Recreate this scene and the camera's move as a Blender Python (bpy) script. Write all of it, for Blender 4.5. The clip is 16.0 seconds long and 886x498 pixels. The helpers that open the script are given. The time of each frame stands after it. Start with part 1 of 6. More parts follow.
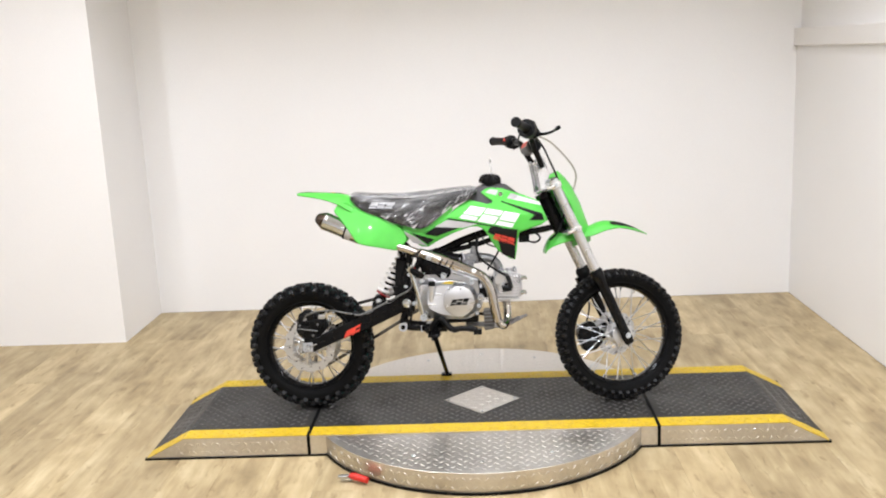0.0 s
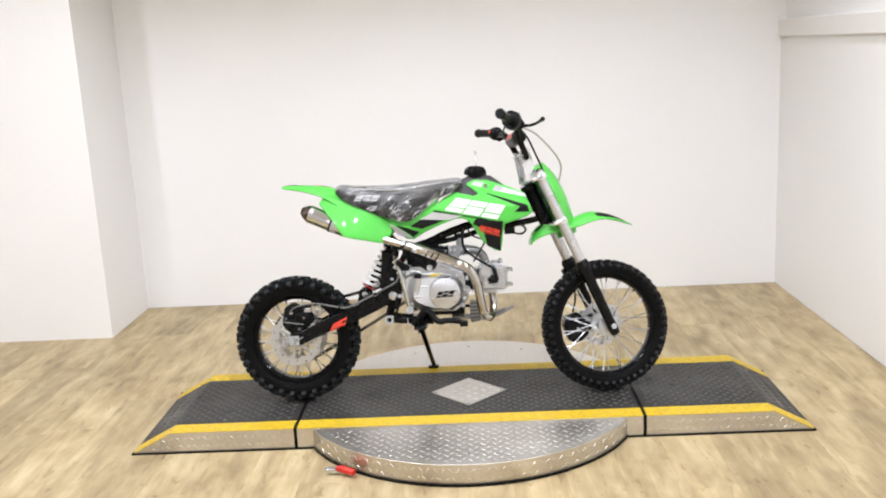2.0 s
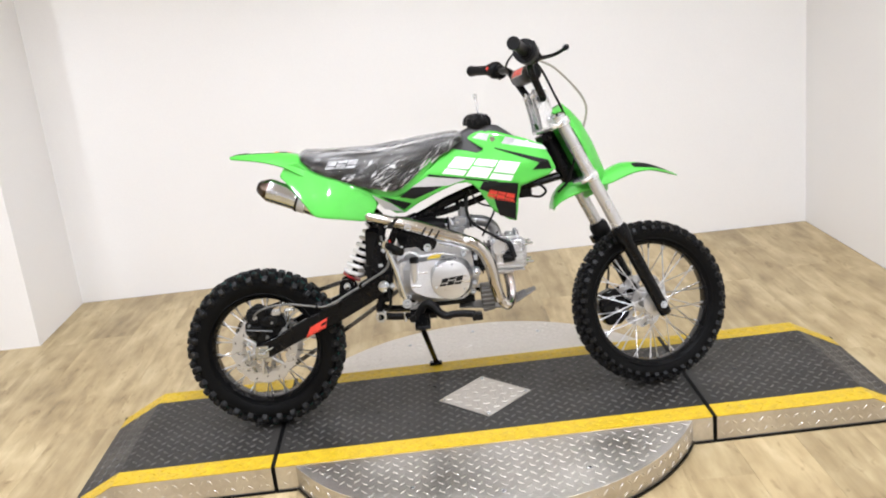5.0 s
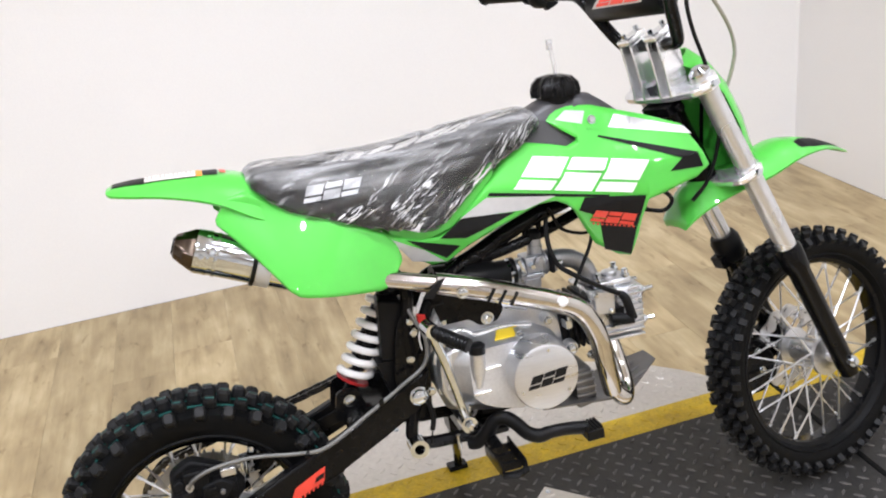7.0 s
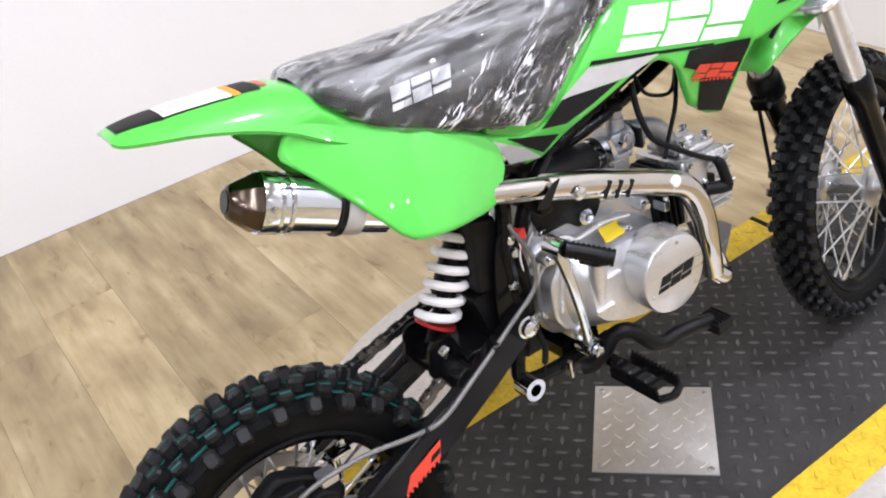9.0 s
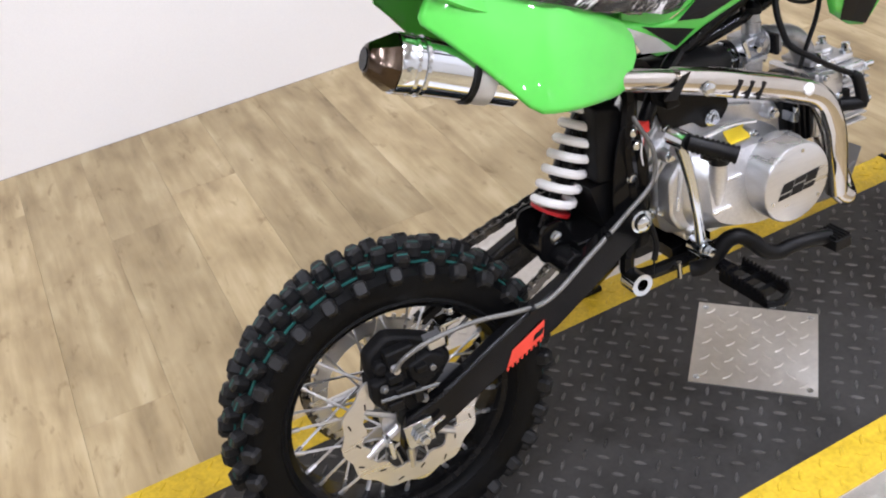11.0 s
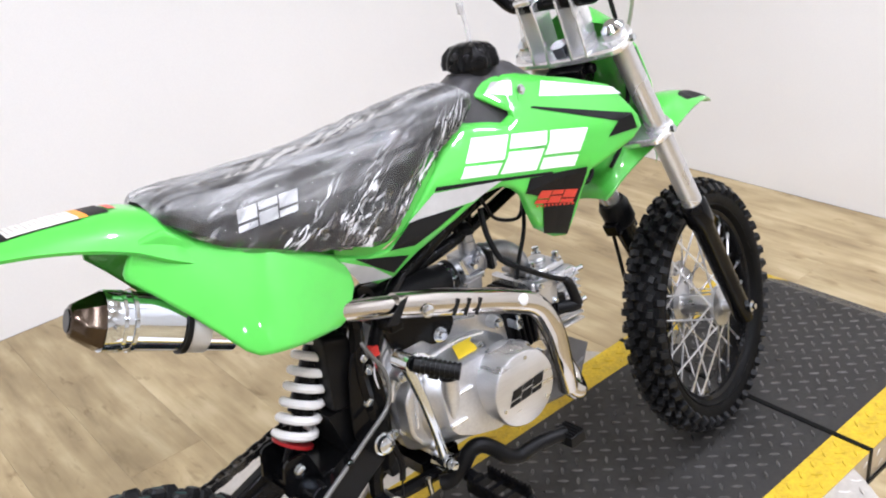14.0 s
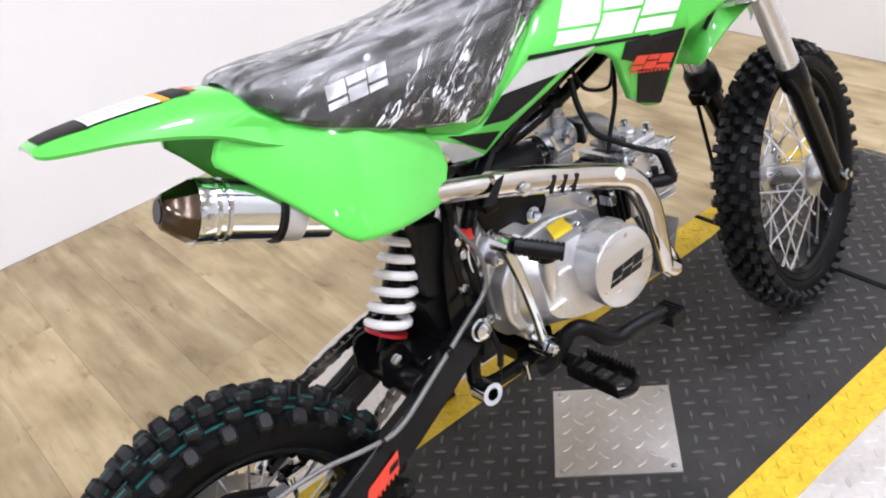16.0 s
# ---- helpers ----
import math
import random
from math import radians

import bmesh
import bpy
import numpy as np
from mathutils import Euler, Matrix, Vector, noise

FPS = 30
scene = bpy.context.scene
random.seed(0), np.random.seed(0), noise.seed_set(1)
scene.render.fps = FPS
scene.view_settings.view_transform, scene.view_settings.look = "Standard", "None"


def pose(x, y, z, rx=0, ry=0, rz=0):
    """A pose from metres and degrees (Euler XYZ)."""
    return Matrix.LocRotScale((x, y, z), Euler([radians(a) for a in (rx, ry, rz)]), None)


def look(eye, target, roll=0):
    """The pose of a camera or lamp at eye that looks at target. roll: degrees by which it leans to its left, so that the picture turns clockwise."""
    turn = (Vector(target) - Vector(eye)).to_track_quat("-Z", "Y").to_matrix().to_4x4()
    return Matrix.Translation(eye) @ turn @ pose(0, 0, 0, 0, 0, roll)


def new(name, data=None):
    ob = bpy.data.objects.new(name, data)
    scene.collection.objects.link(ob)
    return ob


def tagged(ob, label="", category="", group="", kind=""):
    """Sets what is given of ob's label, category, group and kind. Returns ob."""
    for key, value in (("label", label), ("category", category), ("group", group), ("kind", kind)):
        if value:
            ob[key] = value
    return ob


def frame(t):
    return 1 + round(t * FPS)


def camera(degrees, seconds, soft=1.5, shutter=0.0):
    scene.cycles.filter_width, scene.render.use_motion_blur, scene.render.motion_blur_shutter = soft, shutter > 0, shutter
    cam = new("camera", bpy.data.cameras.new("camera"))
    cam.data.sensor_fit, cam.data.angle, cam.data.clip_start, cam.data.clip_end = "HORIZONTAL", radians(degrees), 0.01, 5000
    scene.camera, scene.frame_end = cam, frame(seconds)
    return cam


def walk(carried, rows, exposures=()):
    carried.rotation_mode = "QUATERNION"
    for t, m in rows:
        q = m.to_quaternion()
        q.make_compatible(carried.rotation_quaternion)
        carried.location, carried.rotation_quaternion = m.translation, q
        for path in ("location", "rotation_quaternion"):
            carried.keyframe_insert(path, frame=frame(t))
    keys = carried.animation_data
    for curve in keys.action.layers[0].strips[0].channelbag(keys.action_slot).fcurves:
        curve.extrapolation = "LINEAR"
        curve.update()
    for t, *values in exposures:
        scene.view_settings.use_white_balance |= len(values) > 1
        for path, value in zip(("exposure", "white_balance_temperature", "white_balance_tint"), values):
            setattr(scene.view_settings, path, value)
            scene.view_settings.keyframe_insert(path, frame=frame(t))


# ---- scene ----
# Path of the camera: seconds, eye, target, roll
cam = camera(51.2, 16.0, soft=2.0)
PATH = [
    (0, (0.029, -3.415, 1.4), (-0.059, -1.461, 0.986), -2.6),
    (0.5, (0.036, -3.415, 1.399), (-0.022, -1.459, 0.981), -2.1),
    (1, (0.027, -3.419, 1.397), (-0.019, -1.463, 0.985), -2.2),
    (1.5, (0.038, -3.424, 1.391), (-0.019, -1.467, 0.982), -2.7),
    (2, (0.045, -3.416, 1.393), (-0.022, -1.463, 0.965), -2.9),
    (2.5, (0.052, -3.405, 1.378), (-0.02, -1.463, 0.905), -4.1),
    (3, (0.044, -3.393, 1.38), (-0.031, -1.452, 0.904), -4.0),
    (3.2, (0.058, -3.393, 1.373), (-0.021, -1.453, 0.893), -4.7),
    (5.3, (-0.151, -2.446, 1.328), (-0.096, -0.542, 0.718), -7.4),
    (5.5, (-0.177, -2.299, 1.304), (-0.107, -0.431, 0.594), -8.0),
    (6, (-0.22, -1.901, 1.328), (-0.172, -0.02, 0.651), -5.0),
    (6.5, (-0.371, -1.606, 1.316), (-0.164, 0.264, 0.638), -5.8),
    (7, (-0.522, -1.341, 1.31), (-0.079, 0.443, 0.521), -7.2),
    (7.5, (-0.576, -0.993, 1.285), (-0.008, 0.771, 0.534), -8.7),
    (8, (-0.634, -0.854, 1.284), (0.135, 0.836, 0.54), -8.2),
    (8.5, (-0.728, -0.843, 1.297), (0.087, 0.699, 0.318), -10.5),
    (9, (-0.844, -0.818, 1.279), (-0.002, 0.611, 0.162), -9.4),
    (9.5, (-0.897, -0.841, 1.249), (-0.21, 0.585, 0.027), -9.7),
    (9.7, (-0.904, -0.851, 1.245), (-0.289, 0.56, -0.031), -9.8),
    (11.8, (-0.904, -0.873, 1.238), (-0.284, 0.643, 0.09), -8.9),
    (12, (-0.894, -0.876, 1.241), (-0.237, 0.623, 0.091), -10.2),
    (12.5, (-0.864, -0.874, 1.24), (-0.11, 0.563, 0.072), -12.8),
    (13, (-0.84, -0.88, 1.229), (0.035, 0.5, 0.077), -11.6),
    (13.5, (-0.82, -0.898, 1.241), (0.195, 0.462, 0.183), -8.1),
    (14, (-0.812, -0.914, 1.274), (0.287, 0.503, 0.388), -6.6),
    (14.5, (-0.803, -0.929, 1.294), (0.3, 0.527, 0.479), -6.8),
    (15, (-0.814, -0.917, 1.279), (0.236, 0.547, 0.41), -7.0),
    (15.5, (-0.843, -0.872, 1.257), (0.194, 0.556, 0.317), -6.5),
    (16, (-0.842, -0.813, 1.237), (0.11, 0.573, 0.155), -10.5),
]
EXPOSURES = [(0.0, -0.08, 6390, 11), (1.5, -0.06, 6330, 11), (3.2, -0.05, 6160, 9), (5.5, -0.06, 6320, 12), (7.0, -0.06, 6210, 13), (8.5, -0.01, 6060, 15), (9.7, 0.01, 6060, 16), (12.0, -0.15, 6060, 16), (13.0, -0.15, 6060, 16), (14.0, -0.02, 6030, 14), (15.0, 0.0, 6000, 14), (16.0, 0.0, 6010, 16)]
walk(cam, [(t, look(eye, target, roll)) for t, eye, target, roll in PATH], EXPOSURES)

# ---- light ----
world = bpy.data.worlds.new("world")
scene.world = world
world.use_nodes = True
world.node_tree.nodes["Background"].inputs[0].default_value = (0.9, 0.95, 1.0, 1)
world.node_tree.nodes["Background"].inputs[1].default_value = 0.05
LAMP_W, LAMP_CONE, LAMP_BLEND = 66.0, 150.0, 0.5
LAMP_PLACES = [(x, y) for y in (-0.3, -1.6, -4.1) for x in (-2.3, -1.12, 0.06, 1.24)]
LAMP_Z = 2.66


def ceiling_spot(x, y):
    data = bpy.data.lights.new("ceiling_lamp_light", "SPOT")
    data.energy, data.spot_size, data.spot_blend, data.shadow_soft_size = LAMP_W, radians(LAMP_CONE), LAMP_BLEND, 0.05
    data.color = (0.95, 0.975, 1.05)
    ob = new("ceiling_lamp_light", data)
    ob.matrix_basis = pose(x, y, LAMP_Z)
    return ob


# ---- materials ----
def _nodes(name):
    m = bpy.data.materials.new(name)
    m.use_nodes = True
    nt = m.node_tree
    return m, nt, nt.nodes["Principled BSDF"]


def _n(nt, kind, **inputs):
    node = nt.nodes.new(kind)
    for k, v in inputs.items():
        node.inputs[k.replace("_", " ")].default_value = v
    return node


def _coords(nt, stretch=(1, 1, 1), kind="Object"):
    tc = nt.nodes.new("ShaderNodeTexCoord")
    mp = nt.nodes.new("ShaderNodeMapping")
    mp.inputs["Scale"].default_value = stretch
    nt.links.new(tc.outputs[kind], mp.inputs["Vector"])
    return mp


def _ramp(nt, stops):
    r = nt.nodes.new("ShaderNodeValToRGB")
    els = r.color_ramp.elements
    while len(els) < len(stops):
        els.new(0.5)
    for e, (p, c) in zip(els, stops):
        e.position, e.color = p, (*c, 1)
    return r


def surface(name, colour, rough=0.5, metal=0.0, vary=0.12, scale=60.0, wear=6.0, bump=0.15, bump_d=0.0006, coat=0.0, stretch=(1, 1, 1), ior=1.45, rough_var=0.12, spec=0.5):
    """A surface with fine grain and broad uneven patches in colour, gloss and relief."""
    m, nt, bsdf = _nodes(name)
    mp = _coords(nt, stretch)
    fine = _n(nt, "ShaderNodeTexNoise", Scale=scale, Detail=6.0)
    broad = _n(nt, "ShaderNodeTexNoise", Scale=wear, Detail=3.0)
    for t in (fine, broad):
        nt.links.new(mp.outputs[0], t.inputs["Vector"])
    add = nt.nodes.new("ShaderNodeMath")
    add.operation = "ADD"
    nt.links.new(fine.outputs["Fac"], add.inputs[0])
    nt.links.new(broad.outputs["Fac"], add.inputs[1])
    lo = tuple(c * (1 - vary) for c in colour)
    hi = tuple(min(1.0, c * (1 + vary)) for c in colour)
    half = nt.nodes.new("ShaderNodeMath")
    half.operation = "MULTIPLY"
    half.inputs[1].default_value = 0.5
    nt.links.new(add.outputs[0], half.inputs[0])
    ramp = _ramp(nt, [(0.3, lo), (0.7, hi)])
    nt.links.new(half.outputs[0], ramp.inputs[0])
    nt.links.new(ramp.outputs[0], bsdf.inputs["Base Color"])
    rr = nt.nodes.new("ShaderNodeMapRange")
    rr.inputs["From Min"].default_value, rr.inputs["From Max"].default_value = 0.3, 0.7
    rr.inputs["To Min"].default_value, rr.inputs["To Max"].default_value = max(0.02, rough - rough_var), min(1, rough + rough_var)
    nt.links.new(broad.outputs["Fac"], rr.inputs["Value"])
    nt.links.new(rr.outputs[0], bsdf.inputs["Roughness"])
    bsdf.inputs["Metallic"].default_value = metal
    bsdf.inputs["IOR"].default_value = ior
    bsdf.inputs["Specular IOR Level"].default_value = spec
    bsdf.inputs["Coat Weight"].default_value = coat
    bsdf.inputs["Coat Roughness"].default_value = 0.025
    if bump:
        b = _n(nt, "ShaderNodeBump", Strength=bump, Distance=bump_d)
        nt.links.new(fine.outputs["Fac"], b.inputs["Height"])
        nt.links.new(b.outputs[0], bsdf.inputs["Normal"])
    return m


def plank_material():
    """Wood-look vinyl: long grain along the plank, each plank with its own tone."""
    m, nt, bsdf = _nodes("vinyl_plank")
    info = nt.nodes.new("ShaderNodeObjectInfo")
    tc = nt.nodes.new("ShaderNodeTexCoord")
    off = nt.nodes.new("ShaderNodeVectorMath")
    off.operation = "MULTIPLY_ADD"
    off.inputs[1].default_value = (37.0, 91.0, 13.0)
    comb = nt.nodes.new("ShaderNodeCombineXYZ")
    for k in range(3):
        nt.links.new(info.outputs["Random"], comb.inputs[k])
    nt.links.new(comb.outputs[0], off.inputs[0])
    nt.links.new(tc.outputs["Object"], off.inputs[2])
    grain_map = nt.nodes.new("ShaderNodeMapping")
    grain_map.inputs["Scale"].default_value = (26, 1.6, 1)
    nt.links.new(off.outputs[0], grain_map.inputs["Vector"])
    grain = _n(nt, "ShaderNodeTexNoise", Scale=1.6, Detail=8.0, Roughness=0.62, Distortion=0.6)
    nt.links.new(grain_map.outputs[0], grain.inputs["Vector"])
    patch_map = nt.nodes.new("ShaderNodeMapping")
    patch_map.inputs["Scale"].default_value = (10, 2.4, 1)
    nt.links.new(off.outputs[0], patch_map.inputs["Vector"])
    patch = _n(nt, "ShaderNodeTexNoise", Scale=1.3, Detail=4.0, Distortion=0.35)
    nt.links.new(patch_map.outputs[0], patch.inputs["Vector"])
    mottle_map = nt.nodes.new("ShaderNodeMapping")
    mottle_map.inputs["Scale"].default_value = (16, 7.0, 1)
    nt.links.new(off.outputs[0], mottle_map.inputs["Vector"])
    mottle = _n(nt, "ShaderNodeTexNoise", Scale=1.0, Detail=4.0, Distortion=0.3)
    nt.links.new(mottle_map.outputs[0], mottle.inputs["Vector"])
    both = nt.nodes.new("ShaderNodeMix")
    both.data_type = "FLOAT"
    both.inputs["Factor"].default_value = 0.35
    nt.links.new(patch.outputs["Fac"], both.inputs["A"])
    nt.links.new(mottle.outputs["Fac"], both.inputs["B"])
    c1 = _ramp(nt, [(0.28, (0.235, 0.175, 0.092)), (0.42, (0.376, 0.287, 0.156)), (0.54, (0.468, 0.368, 0.206)), (0.68, (0.58, 0.48, 0.29))])
    nt.links.new(both.outputs["Result"], c1.inputs[0])
    c2 = _ramp(nt, [(0.34, (0.80, 0.775, 0.73)), (0.60, (1.0, 1.0, 1.0))])
    nt.links.new(grain.outputs["Fac"], c2.inputs[0])
    mul = nt.nodes.new("ShaderNodeMix")
    mul.data_type, mul.blend_type = "RGBA", "MULTIPLY"
    mul.inputs["Factor"].default_value = 0.75
    nt.links.new(c1.outputs[0], mul.inputs["A"])
    nt.links.new(c2.outputs[0], mul.inputs["B"])
    hsv = nt.nodes.new("ShaderNodeHueSaturation")
    tone = nt.nodes.new("ShaderNodeMapRange")
    tone.inputs["To Min"].default_value, tone.inputs["To Max"].default_value = 0.88, 1.10
    nt.links.new(info.outputs["Random"], tone.inputs["Value"])
    nt.links.new(tone.outputs[0], hsv.inputs["Value"])
    fleck_map = nt.nodes.new("ShaderNodeMapping")
    fleck_map.inputs["Scale"].default_value = (34, 11, 1)
    nt.links.new(off.outputs[0], fleck_map.inputs["Vector"])
    fleck = _n(nt, "ShaderNodeTexNoise", Scale=1.0, Detail=3.0, Roughness=0.6, Distortion=0.5)
    nt.links.new(fleck_map.outputs[0], fleck.inputs["Vector"])
    c3 = _ramp(nt, [(0.60, (1.0, 1.0, 1.0)), (0.74, (0.58, 0.53, 0.46))])
    nt.links.new(fleck.outputs["Fac"], c3.inputs[0])
    knots = nt.nodes.new("ShaderNodeMix")
    knots.data_type, knots.blend_type = "RGBA", "MULTIPLY"
    knots.inputs["Factor"].default_value = 0.8
    nt.links.new(mul.outputs["Result"], knots.inputs["A"])
    nt.links.new(c3.outputs[0], knots.inputs["B"])
    nt.links.new(knots.outputs["Result"], hsv.inputs["Color"])
    nt.links.new(hsv.outputs[0], bsdf.inputs["Base Color"])
    bsdf.inputs["Roughness"].default_value = 0.45
    bsdf.inputs["Specular IOR Level"].default_value = 0.35
    b = _n(nt, "ShaderNodeBump", Strength=0.25, Distance=0.0006)
    nt.links.new(grain.outputs["Fac"], b.inputs["Height"])
    nt.links.new(b.outputs[0], bsdf.inputs["Normal"])
    return m


def wrap_material():
    """Thin clear plastic film in creases that fan out along its own map, whitened where it is crumpled; its glints and
    sheen are painted in white.
    """
    m, nt, bsdf = _nodes("clear_film")
    nt.nodes.remove(bsdf)
    out = nt.nodes["Material Output"]
    clear = nt.nodes.new("ShaderNodeBsdfTransparent")
    clear.inputs[0].default_value = (0.93, 0.93, 0.93, 1)
    gloss = nt.nodes.new("ShaderNodeBsdfGlossy")
    gloss.inputs["Roughness"].default_value = 0.08

    def creases(stretch, detail, dist):
        mp = _coords(nt, stretch, "UV")
        n1 = _n(nt, "ShaderNodeTexNoise", Scale=1.0, Detail=detail, Distortion=dist)
        nt.links.new(mp.outputs[0], n1.inputs["Vector"])
        return n1

    def span(src, lo, hi, to_lo, to_hi):
        r = nt.nodes.new("ShaderNodeMapRange")
        r.inputs["From Min"].default_value, r.inputs["From Max"].default_value = lo, hi
        r.inputs["To Min"].default_value, r.inputs["To Max"].default_value = to_lo, to_hi
        nt.links.new(src, r.inputs["Value"])
        return r

    def times(p, q):
        k = nt.nodes.new("ShaderNodeMath")
        k.operation = "MULTIPLY"
        nt.links.new(p, k.inputs[0])
        nt.links.new(q, k.inputs[1])
        return k

    cover = nt.nodes.new("ShaderNodeUVMap")
    cover.uv_map = "cover"
    split = nt.nodes.new("ShaderNodeSeparateXYZ")
    nt.links.new(cover.outputs[0], split.inputs[0])
    hang = split.outputs[0]
    folds = creases((30, 5.0, 1), 2.0, 0.6)
    fine = creases((60, 30, 1), 4.0, 1.0)
    total = nt.nodes.new("ShaderNodeMath")
    total.operation = "MULTIPLY_ADD"
    total.inputs[1].default_value = 0.35
    nt.links.new(fine.outputs["Fac"], total.inputs[0])
    nt.links.new(folds.outputs["Fac"], total.inputs[2])
    b = _n(nt, "ShaderNodeBump", Strength=1.0, Distance=0.016)
    nt.links.new(total.outputs[0], b.inputs["Height"])
    nt.links.new(span(hang, 0.1, 0.9, 0.12, 1.0).outputs[0], b.inputs["Strength"])
    nt.links.new(b.outputs[0], gloss.inputs["Normal"])
    fr = _n(nt, "ShaderNodeFresnel", IOR=1.5)
    nt.links.new(b.outputs[0], fr.inputs["Normal"])
    k = nt.nodes.new("ShaderNodeMath")
    k.operation = "MULTIPLY_ADD"
    k.inputs[1].default_value, k.inputs[2].default_value = 1.15, 0.0
    k.use_clamp = True
    nt.links.new(fr.outputs[0], k.inputs[0])
    mix = nt.nodes.new("ShaderNodeMixShader")
    nt.links.new(k.outputs[0], mix.inputs[0])
    nt.links.new(clear.outputs[0], mix.inputs[1])
    nt.links.new(gloss.outputs[0], mix.inputs[2])
    # Diffuse white paints in the glints of the folds and the sheen on top.
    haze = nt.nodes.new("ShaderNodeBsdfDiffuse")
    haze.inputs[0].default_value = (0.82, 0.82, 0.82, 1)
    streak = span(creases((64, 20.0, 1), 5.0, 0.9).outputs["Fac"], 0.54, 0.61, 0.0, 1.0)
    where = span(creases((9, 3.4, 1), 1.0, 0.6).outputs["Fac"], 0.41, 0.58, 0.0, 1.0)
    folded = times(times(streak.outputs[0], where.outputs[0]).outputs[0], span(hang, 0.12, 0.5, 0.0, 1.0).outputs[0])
    painted_glints = span(folded.outputs[0], 0.0, 1.0, 0.0, 0.72)
    milk_and_shine = nt.nodes.new("ShaderNodeMath")
    milk_and_shine.operation = "ADD"
    nt.links.new(painted_glints.outputs[0], milk_and_shine.inputs[0])
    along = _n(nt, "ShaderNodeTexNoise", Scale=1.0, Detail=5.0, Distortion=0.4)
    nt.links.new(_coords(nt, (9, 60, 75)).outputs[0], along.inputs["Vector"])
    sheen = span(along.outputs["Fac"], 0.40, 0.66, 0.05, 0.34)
    nt.links.new(times(sheen.outputs[0], span(hang, 0.15, 0.85, 1.0, 0.08).outputs[0]).outputs[0], milk_and_shine.inputs[1])
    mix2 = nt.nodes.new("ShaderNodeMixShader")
    nt.links.new(milk_and_shine.outputs[0], mix2.inputs[0])
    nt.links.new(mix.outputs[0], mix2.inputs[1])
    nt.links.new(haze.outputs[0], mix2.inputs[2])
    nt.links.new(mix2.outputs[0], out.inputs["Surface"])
    return m


def glow_material(name, colour, power):
    m, nt, bsdf = _nodes(name)
    bsdf.inputs["Emission Color"].default_value = (*colour, 1)
    bsdf.inputs["Emission Strength"].default_value = power
    return m


WALL = surface("white_wall_paint", (0.84, 0.83, 0.815), 0.6, vary=0.03, scale=220, wear=1.2, bump=0.12, bump_d=0.0008)
TRIM = surface("white_trim_paint", (0.80, 0.78, 0.755), 0.4, vary=0.03, scale=150, wear=2, bump=0.08)
CEIL = surface("ceiling_paint", (0.80, 0.77, 0.72), 0.85, vary=0.04, scale=300, wear=2, bump=0.3)
PLANK = plank_material()
GROUT = surface("floor_bed", (0.16, 0.12, 0.075), 0.8)
STEEL = surface("tread_plate_steel", (0.64, 0.615, 0.58), 0.42, 1.0, vary=0.12, scale=90, wear=5, bump=0.25)
DECK = surface("dark_deck_coat", (0.0250, 0.0235, 0.0216), 0.45, vary=0.45, scale=120, wear=7, bump=0.5, spec=0.40)
LUGD = surface("worn_deck_lug", (0.125, 0.121, 0.116), 0.36, 0.7, vary=0.5, scale=150, wear=12, bump=0.2, spec=0.9)
YELLOW = surface("yellow_safety_paint", (0.57, 0.39, 0.02), 0.42, vary=0.26, scale=130, wear=40, bump=0.5, spec=0.4)
BLACK = surface("black_gloss_enamel", (0.004, 0.004, 0.0043), 0.17, vary=0.3, scale=80, wear=9, bump=0.05, spec=0.17, rough_var=0.08)
SATIN = surface("black_satin_plastic", (0.005, 0.005, 0.0053), 0.40, vary=0.3, scale=160, wear=9, bump=0.3, spec=0.18)
RUBBER = surface("tyre_rubber", (0.0034, 0.0035, 0.0037), 0.44, vary=0.45, scale=140, wear=14, bump=0.6, bump_d=0.001, spec=0.10)
TREAD = surface("paler_tread_rubber", (0.0105, 0.0106, 0.0110), 0.42, vary=0.5, scale=140, wear=40, bump=0.7, bump_d=0.001, spec=0.24)
GREEN = surface("green_gloss_plastic", (0.082, 0.50, 0.060), 0.38, vary=0.05, scale=40, wear=5, bump=0.02, coat=0.9, spec=0.3)
TEAL = surface("teal_mould_line", (0.008, 0.085, 0.075), 0.6, vary=0.4, scale=200, wear=40)
WHITE = surface("white_vinyl", (0.80, 0.80, 0.80), 0.35, vary=0.05, scale=60, wear=8, bump=0.03)
SILVERV = surface("silver_vinyl", (0.50, 0.50, 0.50), 0.35, 0.25, vary=0.12, scale=60, wear=9, bump=0.03)
BLACKV = surface("black_vinyl", (0.008, 0.008, 0.0085), 0.5, vary=0.2, scale=80, wear=8, bump=0.03, spec=0.2)
RED = surface("red_vinyl", (0.72, 0.06, 0.035), 0.4, vary=0.12, scale=70, wear=10, bump=0.05)
DEEPRED = surface("dark_red_anodised", (0.35, 0.012, 0.015), 0.35, 0.3, vary=0.2)
REDP = surface("red_rubber", (0.62, 0.03, 0.02), 0.45, vary=0.2, scale=70, wear=10, bump=0.2)
PRINT = surface("faded_print", (0.46, 0.43, 0.39), 0.45, vary=0.1)
LABEL = surface("cream_label_vinyl", (0.70, 0.66, 0.60), 0.4, vary=0.08, scale=90, wear=14, bump=0.05)
ORANGE = surface("orange_vinyl", (0.85, 0.28, 0.03), 0.4, vary=0.1)
CHROME = surface("chrome", (0.60, 0.64, 0.69), 0.08, 1.0, vary=0.05, scale=40, wear=6, bump=0.02, rough_var=0.05)
ALU = surface("cast_aluminium", (0.60, 0.605, 0.615), 0.33, 0.92, vary=0.14, scale=240, wear=9, bump=0.4, bump_d=0.0004)
